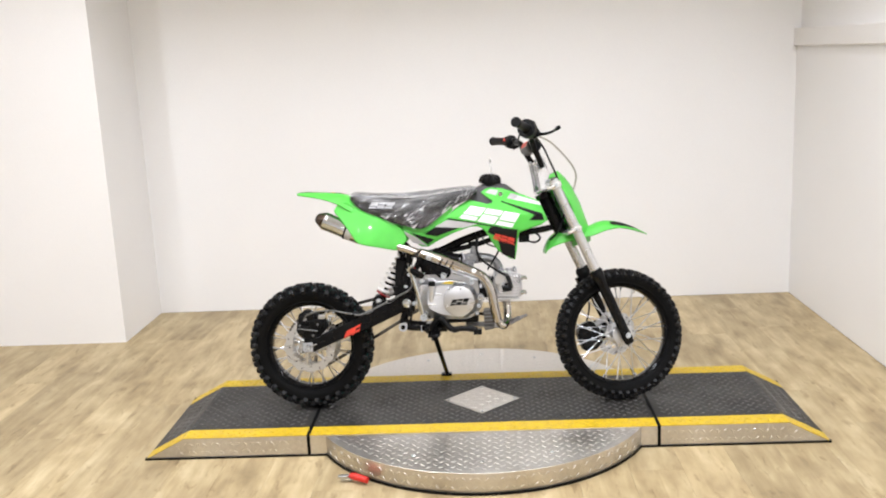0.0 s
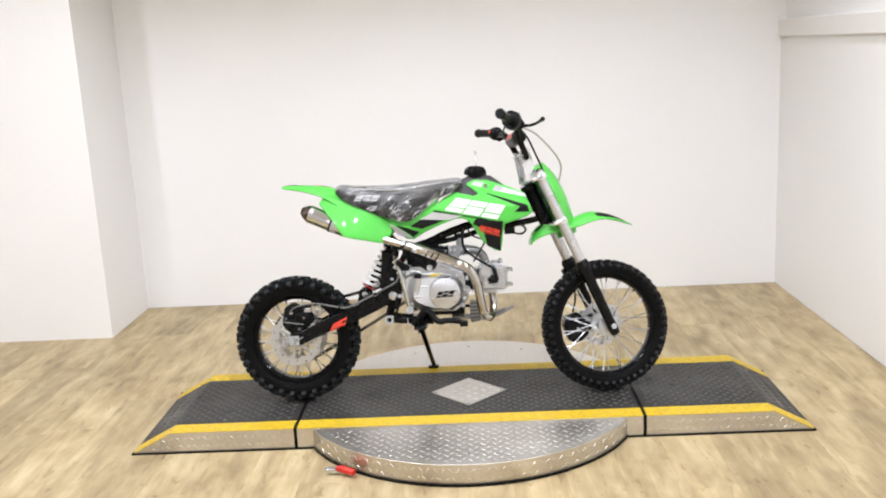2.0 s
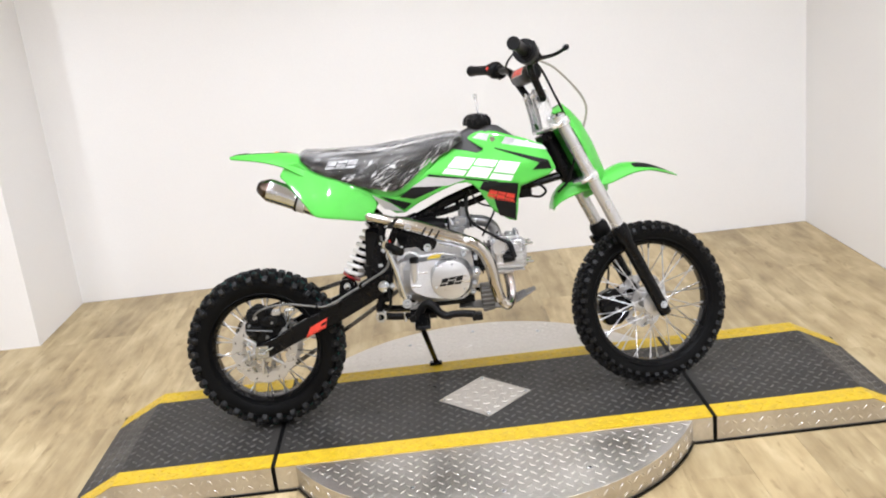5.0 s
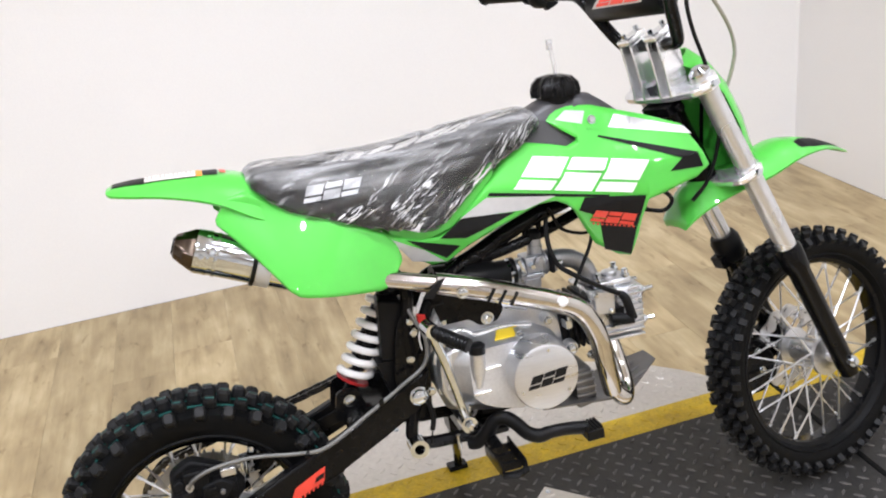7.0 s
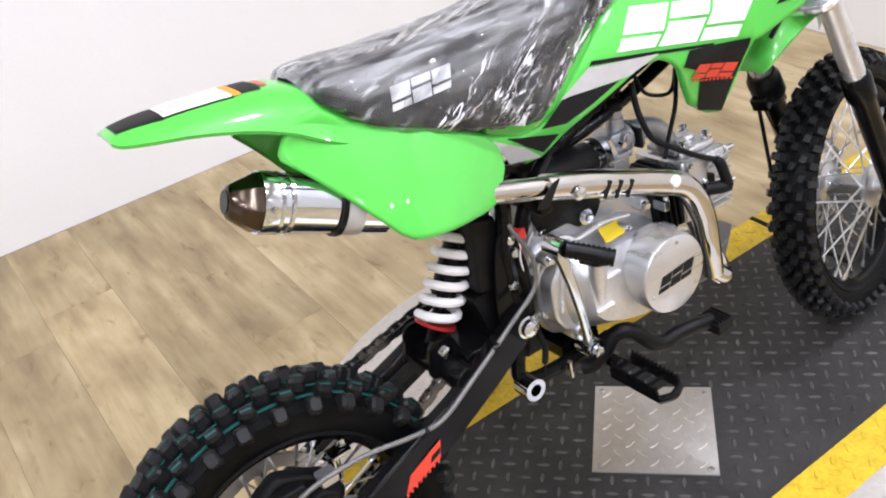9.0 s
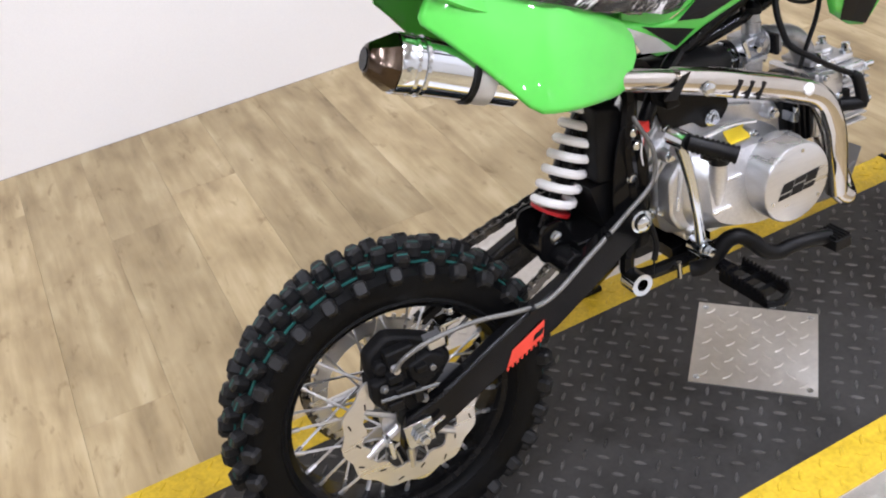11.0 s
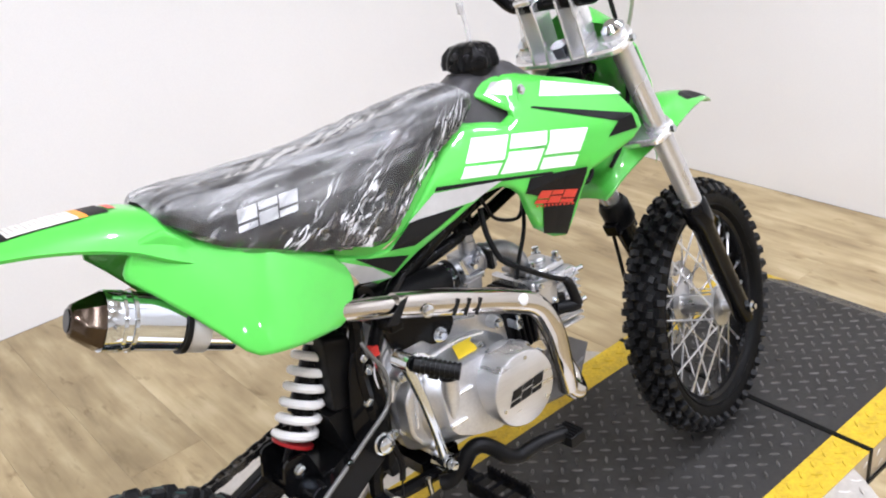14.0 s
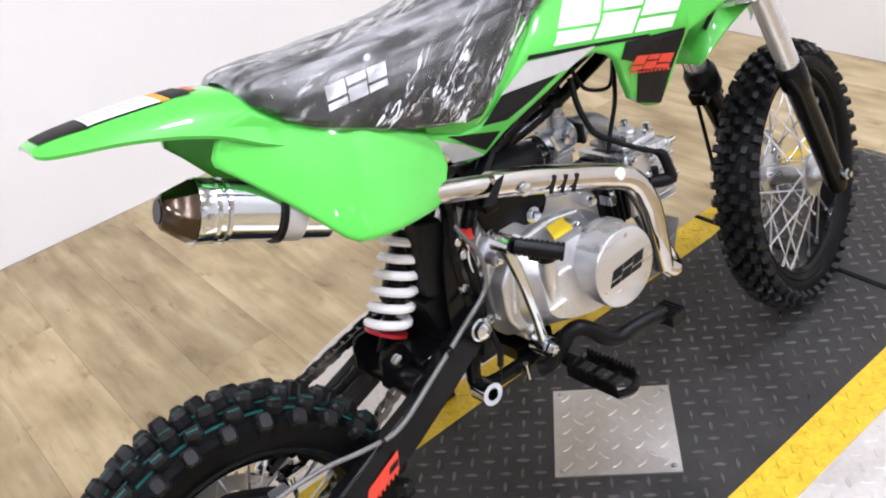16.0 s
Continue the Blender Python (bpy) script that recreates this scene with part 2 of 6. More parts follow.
BRUSH = surface("brushed_aluminium", (0.58, 0.585, 0.595), 0.33, 0.9, vary=0.08, scale=50, wear=8, bump=0.12, stretch=(1, 1, 12))
SPOKE = surface("zinc_plated_wire", (0.62, 0.63, 0.65), 0.30, 0.9, vary=0.1, scale=60, wear=9, bump=0.03)
EXHAUST = surface("polished_stainless_steel", (0.50, 0.475, 0.44), 0.10, 1.0, vary=0.06, scale=40, wear=6, bump=0.02, rough_var=0.06)
POLISH = surface("polished_alloy", (0.86, 0.865, 0.87), 0.20, 0.8, vary=0.06, scale=90, wear=7, bump=0.05)
FORK = surface("silver_fork_paint", (0.58, 0.58, 0.585), 0.30, 0.75, vary=0.06, scale=90, wear=6, bump=0.04)
SPRING = surface("white_spring_enamel", (0.82, 0.81, 0.80), 0.3, vary=0.05, scale=90, wear=8, bump=0.04)
TITAN = surface("heat_tinted_steel", (0.085, 0.065, 0.05), 0.16, 1.0, vary=0.3, scale=30, wear=12, bump=0.03)
VINYL = surface("black_seat_vinyl", (0.010, 0.0095, 0.0095), 0.5, vary=0.3, scale=260, wear=9, bump=0.4, spec=0.3)
TANK = surface("grey_tank_plastic", (0.055, 0.053, 0.056), 0.45, vary=0.12, scale=200, wear=8, bump=0.25)
CAST = surface("rough_black_casting", (0.0035, 0.0035, 0.0037), 0.6, vary=0.4, scale=220, wear=14, bump=0.5, spec=0.2)
DULL = surface("dull_grey_casting", (0.19, 0.195, 0.20), 0.45, 0.8, vary=0.3, scale=160, wear=16, bump=0.5)
BRAID = surface("braided_hose", (0.15, 0.148, 0.14), 0.42, 0.4, vary=0.35, scale=300, wear=40, bump=0.8)
HOSE = surface("tan_brake_hose", (0.36, 0.345, 0.30), 0.4, vary=0.15, scale=90, wear=10, bump=0.1)
CLEAR = surface("clear_tube", (0.85, 0.85, 0.85), 0.12, vary=0.03, bump=0.0)
CLEAR.node_tree.nodes["Principled BSDF"].inputs["Transmission Weight"].default_value = 0.75
FILM = wrap_material()
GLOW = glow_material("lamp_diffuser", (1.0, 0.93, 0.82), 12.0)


# ---- mesh helpers ----
def put(name, verts, faces, mat, parent=None, label="", m=None, smooth=38, bevel=0.0):
    me = bpy.data.meshes.new(name)
    me.from_pydata([tuple(v) for v in verts], [], faces)
    me.materials.append(mat)
    me.update()
    bm = bmesh.new()
    bm.from_mesh(me)
    bmesh.ops.recalc_face_normals(bm, faces=bm.faces)
    bm.to_mesh(me)
    bm.free()
    if smooth:
        me.polygons.foreach_set("use_smooth", [True] * len(me.polygons))
        me.set_sharp_from_angle(angle=radians(smooth))
    ob = new(name, me)
    if parent:
        ob.parent = parent
    if m is not None:
        ob.matrix_basis = m
    if bevel:
        mod = ob.modifiers.new("bevel", "BEVEL")
        mod.width, mod.segments, mod.limit_method = bevel, 2, "ANGLE"
    if label:
        ob["label"] = label
    return ob


def again(ob, m, name=None):
    """Another piece on the same mesh."""
    o = new(name or ob.name.split(".")[0], ob.data)
    o.parent, o.matrix_basis = ob.parent, m
    return o


def join(*parts):
    """Verts and faces of several shapes in one."""
    V, F = [], []
    for v, f in parts:
        k = len(V)
        V += list(v)
        F += [tuple(i + k for i in q) for q in f]
    return V, F


def moved(shape, m):
    return [m @ Vector(v) for v in shape[0]], shape[1]


def box(x0, x1, y0, y1, z0, z1):
    v = [(x, y, z) for x in (x0, x1) for y in (y0, y1) for z in (z0, z1)]
    return v, [(0, 1, 3, 2), (4, 6, 7, 5), (0, 4, 5, 1), (2, 3, 7, 6), (0, 2, 6, 4), (1, 5, 7, 3)]


def loft(rings, closed=True, caps=True):
    n = len(rings[0])
    V = [p for r in rings for p in r]
    F = []
    for i in range(len(rings) - 1):
        for j in range(n if closed else n - 1):
            k = (j + 1) % n
            F.append((i * n + j, i * n + k, (i + 1) * n + k, (i + 1) * n + j))
    if caps and closed:
        F += [tuple(range(n)), tuple(range((len(rings) - 1) * n, len(rings) * n))]
    return V, F


def smooth_path(pts, sub=6):
    P = [Vector(p) for p in pts]
    if sub < 2 or len(P) < 3:
        return P
    out = []
    for i in range(len(P) - 1):
        a, b, c, d = P[max(i - 1, 0)], P[i], P[i + 1], P[min(i + 2, len(P) - 1)]
        for k in range(sub):
            t = k / sub
            out.append(0.5 * (2 * b + (c - a) * t + (2 * a - 5 * b + 4 * c - d) * t * t + (3 * b - a - 3 * c + d) * t**3))
    return out + [P[-1]]


def tube(pts, r, segs=10, sub=6, closed=False):
    """A round rod along a path; r: one radius, or one for each given point."""
    P = smooth_path(pts, sub)
    radii = [float(r)] * len(P) if not isinstance(r, (list, tuple)) else [float(q) for q in np.interp(np.linspace(0, len(r) - 1, len(P)), range(len(r)), r)]
    rings, nrm = [], None
    for i, p in enumerate(P):
        t = (P[min(i + 1, len(P) - 1)] - P[max(i - 1, 0)]).normalized()
        if nrm is None:
            nrm = t.orthogonal().normalized()
        nrm = (nrm - t * nrm.dot(t)).normalized()
        bi = t.cross(nrm)
        rings.append([p + radii[i] * (math.cos(a) * nrm + math.sin(a) * bi) for a in (2 * math.pi * k / segs for k in range(segs))])
    return loft(rings)


def lathe(profile, segs=32, loop=False):
    """Profile of (radius, along y) turned about y."""
    rings = [[(r * math.cos(a), h, r * math.sin(a)) for a in (2 * math.pi * k / segs for k in range(segs))] for r, h in profile]
    if loop:
        rings.append(rings[0])
        return loft(rings, caps=False)
    return loft(rings)


def prism(outline, y0, y1, inset=0.0):
    """An outline of (x, z) as a slab from y0 to y1; inset draws in the y0 face a little."""
    c = Vector((sum(p[0] for p in outline) / len(outline), 0, sum(p[1] for p in outline) / len(outline)))
    rings = []
    steps = [(y0, 1.0), (y1, 1.0)] if not inset else [(y0, 1 - inset), (y0 + (0.006 if y1 > y0 else -0.006), 1.0), (y1, 1.0)]
    for y, k in steps:
        rings.append([(c.x + (x - c.x) * k, y, c.z + (z - c.z) * k) for x, z in outline])
    return loft(rings)


def ngon_round(outline, r=0.012, n=4):
    """Rounds the corners of an outline."""
    out, N = [], len(outline)
    for i in range(N):
        p, a, b = Vector(outline[i]), Vector(outline[i - 1]), Vector(outline[(i + 1) % N])
        d1, d2 = (a - p), (b - p)
        k = min(r, d1.length * 0.45, d2.length * 0.45)
        s, e = p + d1.normalized() * k, p + d2.normalized() * k
        for j in range(n + 1):
            t = j / n
            out.append(tuple((1 - t) ** 2 * s + 2 * t * (1 - t) * p + t * t * e))
    return out


def shell(top, bot, v, side=1, thick=0.004, nx=40, nz=12, rd=0.012, off=0.0):
    """A thin moulded panel between two edge lines z(x), its face at v(x, z) out from the middle plane; rd rounds its rim inwards."""
    xs = sorted(set(np.linspace(top[0][0], top[-1][0], nx).round(5)) | {p[0] for p in top} | {p[0] for p in bot})
    xs = [x for x in xs if top[0][0] <= x <= top[-1][0]]
    zt = np.interp(xs, *zip(*top))
    zb = np.interp(xs, *zip(*bot))
    x0, x1 = xs[0], xs[-1]
    front, back = [], []
    for i, x in enumerate(xs):
        for j in range(nz + 1):
            w = j / nz
            w = w - math.sin(2 * math.pi * w) / (2 * math.pi) * 0.55
            z = zb[i] + (zt[i] - zb[i]) * w
            e = min((z - zb[i]), (zt[i] - z), (x - x0), (x1 - x))
            d = rd * max(0.0, 1 - e / rd) ** 2 * 0.7 if rd else 0
            y = v(x, z) + off - d
            front.append((x, -side * y, z))
            back.append((x, -side * (y - thick), z))
    m, N = nz + 1, len(front)
    F = []
    for i in range(len(xs) - 1):
        for j in range(nz):
            a = i * m + j
            F += [(a, a + m, a + m + 1, a + 1), (N + a, N + a + 1, N + a + m + 1, N + a + m)]
        for j in (0, nz):
            a = i * m + j
            F.append((a, a + m, N + a + m, N + a))
    for i in (0, len(xs) - 1):
        for j in range(nz):
            a = i * m + j
            F.append((a, a + 1, N + a + 1, N + a))
    return front + back, F


def patch(corners, v, side=1, off=0.0009, nx=8, nz=4, thick=0.0006):
    """A four-cornered sticker (x, z), in the order lower left, lower right, upper right, upper left, on the face v."""
    a, b, c, d = (Vector(p) for p in corners)
    V = []
    for lift in (off, off - thick):
        for i in range(nx + 1):
            for j in range(nz + 1):
                s, t = i / nx, j / nz
                p = (a * (1 - s) + b * s) * (1 - t) + (d * (1 - s) + c * s) * t
                V.append((p.x, -side * (v(p.x, p.y) + lift), p.y))
    m, N = nz + 1, (nx + 1) * (nz + 1)
    F = []
    for i in range(nx):
        for j in range(nz):
            k = i * m + j
            F.append((k, k + m, k + m + 1, k + 1))
    rim = [i * m for i in range(nx + 1)] + [nx * m + j for j in range(1, m)] + [i * m + nz for i in range(nx - 1, -1, -1)] + [j for j in range(nz - 1, 0, -1)]
    for i in range(len(rim)):
        p, q = rim[i], rim[(i + 1) % len(rim)]
        F.append((p, q, N + q, N + p))
    return V, F


def block_marks(corners, slit=0.10, blocks=3, gap=0.03):
    """A row of slanted slabs, each split across at a staggered height, inside four corners: a plain stand-in for a mark."""
    a, b, c, d = (Vector(p) for p in corners)

    def at(s, t):
        return (a * (1 - s) + b * s) * (1 - t) + (d * (1 - s) + c * s) * t

    def quad(s0, s1, t0, t1):
        return [tuple(at(s0, t0)), tuple(at(s1, t0)), tuple(at(s1, t1)), tuple(at(s0, t1))]

    out = []
    w = (1 - gap * (blocks - 1)) / blocks
    for k in range(blocks):
        s0, t = k * (w + gap), (0.34, 0.60)[k % 2]
        out += [quad(s0, s0 + w, 0.0, t - slit / 2), quad(s0, s0 + w, t + slit / 2, 1.0)]
    return out


def bolt(r=0.006, h=0.006, hexa=True):
    k = 6 if hexa else 12
    return lathe([(r * 1.35, 0), (r * 1.35, -0.0015), (r, -0.0015), (r, -h), (r * 0.8, -h - 0.001)], k * 2 if not hexa else 12)


# ---- the room ----
BACK, RIGHT, LEFT, STEP, FRONT, HIGH, LOW = 1.726, 1.745, -1.862, 1.167, -6.0, 2.7, -0.010


def structure(name, shape, mat, label, category="wall", bevel=0.0):
    ob = put(name, *shape, mat, label=label, smooth=0, bevel=bevel)
    return tagged(ob, label, category, kind="structure")


structure("wall_back", box(LEFT - 0.12, RIGHT + 0.12, BACK, BACK + 0.12, LOW, HIGH), WALL, "plain white painted back wall without baseboard")
structure("wall_right", box(RIGHT, RIGHT + 0.12, FRONT, BACK, LOW, 1.355), WALL, "white painted side wall below a ledge")
structure("wall_upper_right", box(RIGHT + 0.02, RIGHT + 0.12, FRONT, BACK, 1.447, HIGH), WALL, "white painted side wall above a ledge")
structure("trim_ledge", box(RIGHT - 0.018, RIGHT + 0.12, FRONT, BACK, 1.355, 1.447), TRIM, "white painted ledge board along the side wall", "trim", bevel=0.006)
structure("wall_return", box(LEFT - 0.12, LEFT, STEP + 0.12, BACK, LOW, HIGH), WALL, "short white painted wall return at the alcove's side")
structure("wall_step", box(-4.2, LEFT, STEP, STEP + 0.12, LOW, HIGH), WALL, "white painted wall beside the display alcove")
# The next three are unseen, added to close the room and bounce light.
structure("wall_left", box(-4.32, -4.2, FRONT, STEP + 0.12, LOW, HIGH), WALL, "unseen white painted side wall, added to close the showroom")
structure("wall_front", box(-4.32, RIGHT + 0.12, FRONT - 0.12, FRONT, LOW, HIGH), WALL, "unseen white painted wall facing the display, added to close the room")
structure("ceiling", box(-4.32, RIGHT + 0.12, FRONT - 0.12, BACK + 0.12, HIGH, HIGH + 0.1), CEIL, "plain pale painted ceiling with round lamps", "ceiling")
floor = structure("floor", box(-4.32, RIGHT + 0.12, FRONT - 0.12, BACK + 0.12, LOW - 0.1, LOW - 0.006), GROUT, "tan wood-look vinyl plank floor", "floor")


# Lamps are inferred from reflections; ring and diffuser are unseen, added to house them.
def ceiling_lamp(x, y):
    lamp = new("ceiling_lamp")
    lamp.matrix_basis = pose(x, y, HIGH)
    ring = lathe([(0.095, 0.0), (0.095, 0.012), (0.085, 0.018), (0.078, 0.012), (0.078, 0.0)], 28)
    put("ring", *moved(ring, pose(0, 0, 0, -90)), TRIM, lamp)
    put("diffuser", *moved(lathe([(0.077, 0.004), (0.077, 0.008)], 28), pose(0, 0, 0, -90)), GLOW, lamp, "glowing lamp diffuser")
    tagged(lamp, "round ceiling lamp, its unseen recessed white ring added", "lamp", "ceiling lamps")


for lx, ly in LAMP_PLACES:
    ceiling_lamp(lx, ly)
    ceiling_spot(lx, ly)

# ---- the display platform ----
DECK_Z, HALF_W, STRIP, SEAM, FLAT, END, DISC = 0.07, 0.303, 0.075, 0.630, 1.087, 1.234, 0.642
platform = new("display_platform")
tagged(platform, "low steel turntable platform, dark deck, yellow painted edges", "platform")


def slab_along_y(profile, y0, y1):
    return loft([[(x, y0, z) for x, z in profile], [(x, y1, z) for x, z in profile]])


def layer(s, z0, z1):
    d = DECK_Z - LOW - 0.004
    return [(s * (SEAM + 0.006), z1), (s * FLAT, z1), (s * END, z1 - d), (s * END, z0 - d), (s * FLAT, z0), (s * (SEAM + 0.006), z0)]


put("turntable_disc", *moved(lathe([(DISC - 0.001, LOW + 0.006), (DISC, LOW + 0.008), (DISC, 0.0662), (DISC - 0.0008, 0.067)], 96), pose(0, 0, 0, 90)), STEEL, platform, "round turntable of bare tread plate")
put("disc_foot_ring", *moved(lathe([(DISC + 0.004, LOW), (DISC + 0.004, LOW + 0.0085)], 96), pose(0, 0, 0, 90)), BLACK, platform, "black rubber foot ring under the turntable")
put("centre_deck", *box(-SEAM + 0.006, SEAM - 0.006, -HALF_W, HALF_W, LOW + 0.006, DECK_Z - 0.002), STEEL, platform, "tread plate side of the middle section", smooth=0)
for s in (-1, 1):
    for e in (-1, 1):
        y0, y1 = sorted((e * (HALF_W - 0.01), e * (HALF_W + 0.004)))
        x0, x1 = sorted((s * (math.sqrt(DISC**2 - HALF_W**2) + 0.006), s * (END + 0.002)))
        put("foot_strip", *box(x0, x1, y0, y1, LOW, LOW + 0.007), SATIN, platform, "black rubber foot strip along the edge", smooth=0)
    put("seam_strip", *box(s * SEAM - 0.0058, s * SEAM + 0.0058, -HALF_W - 0.0015, HALF_W + 0.0015, LOW, DECK_Z + 0.002), RUBBER, platform, "black rubber strip in the seam", smooth=0)
    put("ramp", *slab_along_y([(s * (SEAM + 0.006), DECK_Z - 0.002), (s * FLAT, DECK_Z - 0.002), (s * END, LOW + 0.003), (s * END, LOW + 0.001), (s * (SEAM + 0.006), LOW + 0.001)], -HALF_W, HALF_W), STEEL, platform, "tread plate end ramp", smooth=0)
    put("dark_ramp_plate", *slab_along_y(layer(s, DECK_Z - 0.0018, DECK_Z), -HALF_W + STRIP, HALF_W - STRIP), DECK, platform, "dark coated tread plate on the ramp", smooth=0)
    for e in (-1, 1):
        y0, y1 = sorted((e * HALF_W, e * (HALF_W - STRIP)))
        put("yellow_edge", *slab_along_y(layer(s, DECK_Z - 0.0018, DECK_Z + 0.0004), y0, y1), YELLOW, platform, "yellow painted safety edge", smooth=0)
put("dark_deck_plate", *box(-SEAM + 0.006, SEAM - 0.006, -HALF_W + STRIP, HALF_W - STRIP, DECK_Z - 0.0018, DECK_Z), DECK, platform, "dark coated tread plate deck", smooth=0)
for e in (-1, 1):
    y0, y1 = sorted((e * HALF_W, e * (HALF_W - STRIP)))
    put("yellow_edge", *box(-SEAM + 0.006, SEAM - 0.006, y0, y1, DECK_Z - 0.0018, DECK_Z + 0.0004), YELLOW, platform, "yellow painted safety edge", smooth=0)


def lug(L=0.0125, W=0.0036, h=0.0013):
    ring0 = [(-L, 0), (-L * 0.5, -W * 0.8), (0, -W), (L * 0.5, -W * 0.8), (L, 0), (L * 0.5, W * 0.8), (0, W), (-L * 0.5, W * 0.8)]
    V = [(x, y, -0.0006) for x, y in ring0] + [(x * 0.72, y * 0.6, h) for x, y in ring0]
    return V, [(i, (i + 1) % 8, 8 + (i + 1) % 8, 8 + i) for i in range(8)] + [tuple(range(8, 16))]


LUG_PITCH = 0.041


def lugs(name, inside, z_of, mat, x0, x1, y0, y1, h=0.0013):
    """The raised lugs of a tread plate: two sets that lie to and fro, one in the gaps of the other, where inside(x, y)."""
    V0, F0 = lug(h=h)
    V, F = [], []
    nx, ny = int((x1 - x0) / LUG_PITCH), int((y1 - y0) / LUG_PITCH)
    for i in range(nx + 1):
        for j in range(ny + 1):
            for half in (0, 1):
                x, y = x0 + (i + half * 0.5) * LUG_PITCH, y0 + (j + half * 0.5) * LUG_PITCH
                if not inside(x, y):
                    continue
                a = math.pi / 4 if half else -math.pi / 4
                c, s = math.cos(a), math.sin(a)
                k = len(V)
                for vx, vy, vz in V0:
                    qx, qy = x + vx * c - vy * s, y + vx * s + vy * c
                    V.append((qx, qy, z_of(qx) + vz))
                F += [tuple(q + k for q in f) for f in F0]
    return tagged(put(name, V, F, mat, platform, smooth=0), kind="stuff")


def deck_height(x):
    return DECK_Z if abs(x) < FLAT else DECK_Z - (abs(x) - FLAT) / (END - FLAT) * (DECK_Z - LOW - 0.004)


def off_seam(x):
    return abs(abs(x) - SEAM) > 0.018 and abs(x) < END - 0.015


PATCH_R = 0.146
lugs("deck_lug", lambda x, y: off_seam(x) and abs(y) < HALF_W - STRIP - 0.01 and abs(x) + abs(y) > PATCH_R + 0.014, deck_height, LUGD, -1.22, 1.22, -0.26, 0.26, h=0.0023)
lugs("edge_lug", lambda x, y: off_seam(x) and HALF_W - STRIP + 0.008 < abs(y) < HALF_W - 0.008, deck_height, YELLOW, -1.22, 1.22, -0.306, 0.306, h=0.0021)
lugs("disc_lug", lambda x, y: HALF_W + 0.012 < abs(y) and math.hypot(x, y) < DISC - 0.014, lambda x: 0.067, STEEL, -0.65, 0.65, -0.65, 0.65)


def side_lugs():
    """Lugs on the upright faces: the near and far sides of the deck, and round the disc."""
    V0, F0 = lug(0.0100, 0.0030, 0.0012)
    V, F = [], []

    def place(m):
        k = len(V)
        V.extend(m @ Vector(p) for p in V0)
        F.extend(tuple(q + k for q in f) for f in F0)

    for e in (-1, 1):
        n = 0
        x = -1.15
        while x < 1.16:
            for row, z in enumerate((0.014, 0.045)):
                zz = LOW + (z - LOW) * (deck_height(x + (0.0125 if row else 0)) - LOW) / (DECK_Z - LOW)
                if (abs(x) > math.sqrt(DISC**2 - HALF_W**2) + 0.02) and off_seam(x):
                    place(pose(x + (0.0125 if row else 0), e * HALF_W, zz, 90 * (1 if e < 0 else -1)) @ pose(0, 0, 0, 0, 0, 45 if (n + row) % 2 else -45))
            x += 0.025
            n += 1
    steps = 160
    for i in range(steps):
        a = 2 * math.pi * i / steps
        if abs(math.sin(a)) * DISC > HALF_W + 0.02:
            for row, z in enumerate((0.014, 0.046)):
                b = a + row * math.pi / steps
                place(pose(DISC * math.cos(b), DISC * math.sin(b), z, 0, 0, math.degrees(b) + 90) @ pose(0, 0, 0, 90) @ pose(0, 0, 0, 0, 0, 45 if (i + row) % 2 else -45))
    return tagged(put("side_lug", V, F, STEEL, platform, smooth=0), kind="stuff")


side_lugs()
inlay = put("diamond_plate", *moved(box(-PATCH_R * 0.7071, PATCH_R * 0.7071, -PATCH_R * 0.7071, PATCH_R * 0.7071, DECK_Z - 0.001, DECK_Z + 0.0022), pose(0, 0, 0, 0, 0, 45)), STEEL, platform, "square bright tread plate set cornerwise in the deck", smooth=0)
V_in, F_in = [], []
for half, n in ((0, 5), (1, 4)):
    for i in range(n):
        for j in range(n):
            sh = moved(lug(0.0120, 0.0034, 0.0018), pose(0, 0, DECK_Z + 0.0022, 0, 0, 45) @ pose((i - n / 2 + 0.5) * 0.0405, (j - n / 2 + 0.5) * 0.0405, 0, 0, 0, 45 if half else -45))
            V_in, F_in = join((V_in, F_in), sh)
tagged(put("diamond_lug", V_in, F_in, STEEL, platform, smooth=0), kind="stuff")
for k in range(4):
    put("screw", *moved(bolt(0.004, 0.002, False), pose(0, 0, 0, 0, 0, 45 + 90 * k) @ pose(0.128 * 0.7071, 0.128 * 0.7071, DECK_Z + 0.002, -90)), CHROME, inlay)
for a in (-62, -118, -90, 62, 90, 118):
    put("disc_screw", *moved(bolt(0.005, 0.002, False), pose(0.5 * math.cos(radians(a)), 0.56 * math.sin(radians(a)), 0.067, -90)), CHROME, platform)
put("latch_bracket", *join(box(-0.485, -0.44, -0.522, -0.507, LOW + 0.004, 0.014), moved(tube([(0, 0, 0), (-0.035, -0.02, 0.01)], 0.006, sub=1), Matrix.Translation((-0.455, -0.517, 0.008)))), CHROME, platform, "small metal latch bracket", bevel=0.002)
put("latch_handle", *tube([(-0.450, -0.517, 0.010), (-0.432, -0.528, 0.012), (-0.390, -0.549, 0.008)], [0.009, 0.013, 0.011], 12), REDP, platform, "red rubber latch handle")

# ---- the dirt bike ----
LEAN_DEG, BIKE_Y = 7.8, -0.018
bike = new("dirt_bike")
bike.matrix_basis = pose(0, BIKE_Y, DECK_Z + 0.0045, -LEAN_DEG, -0.13, -0.2)
tagged(bike, "lime green and black dirt bike leaning on its side stand", "motorcycle")

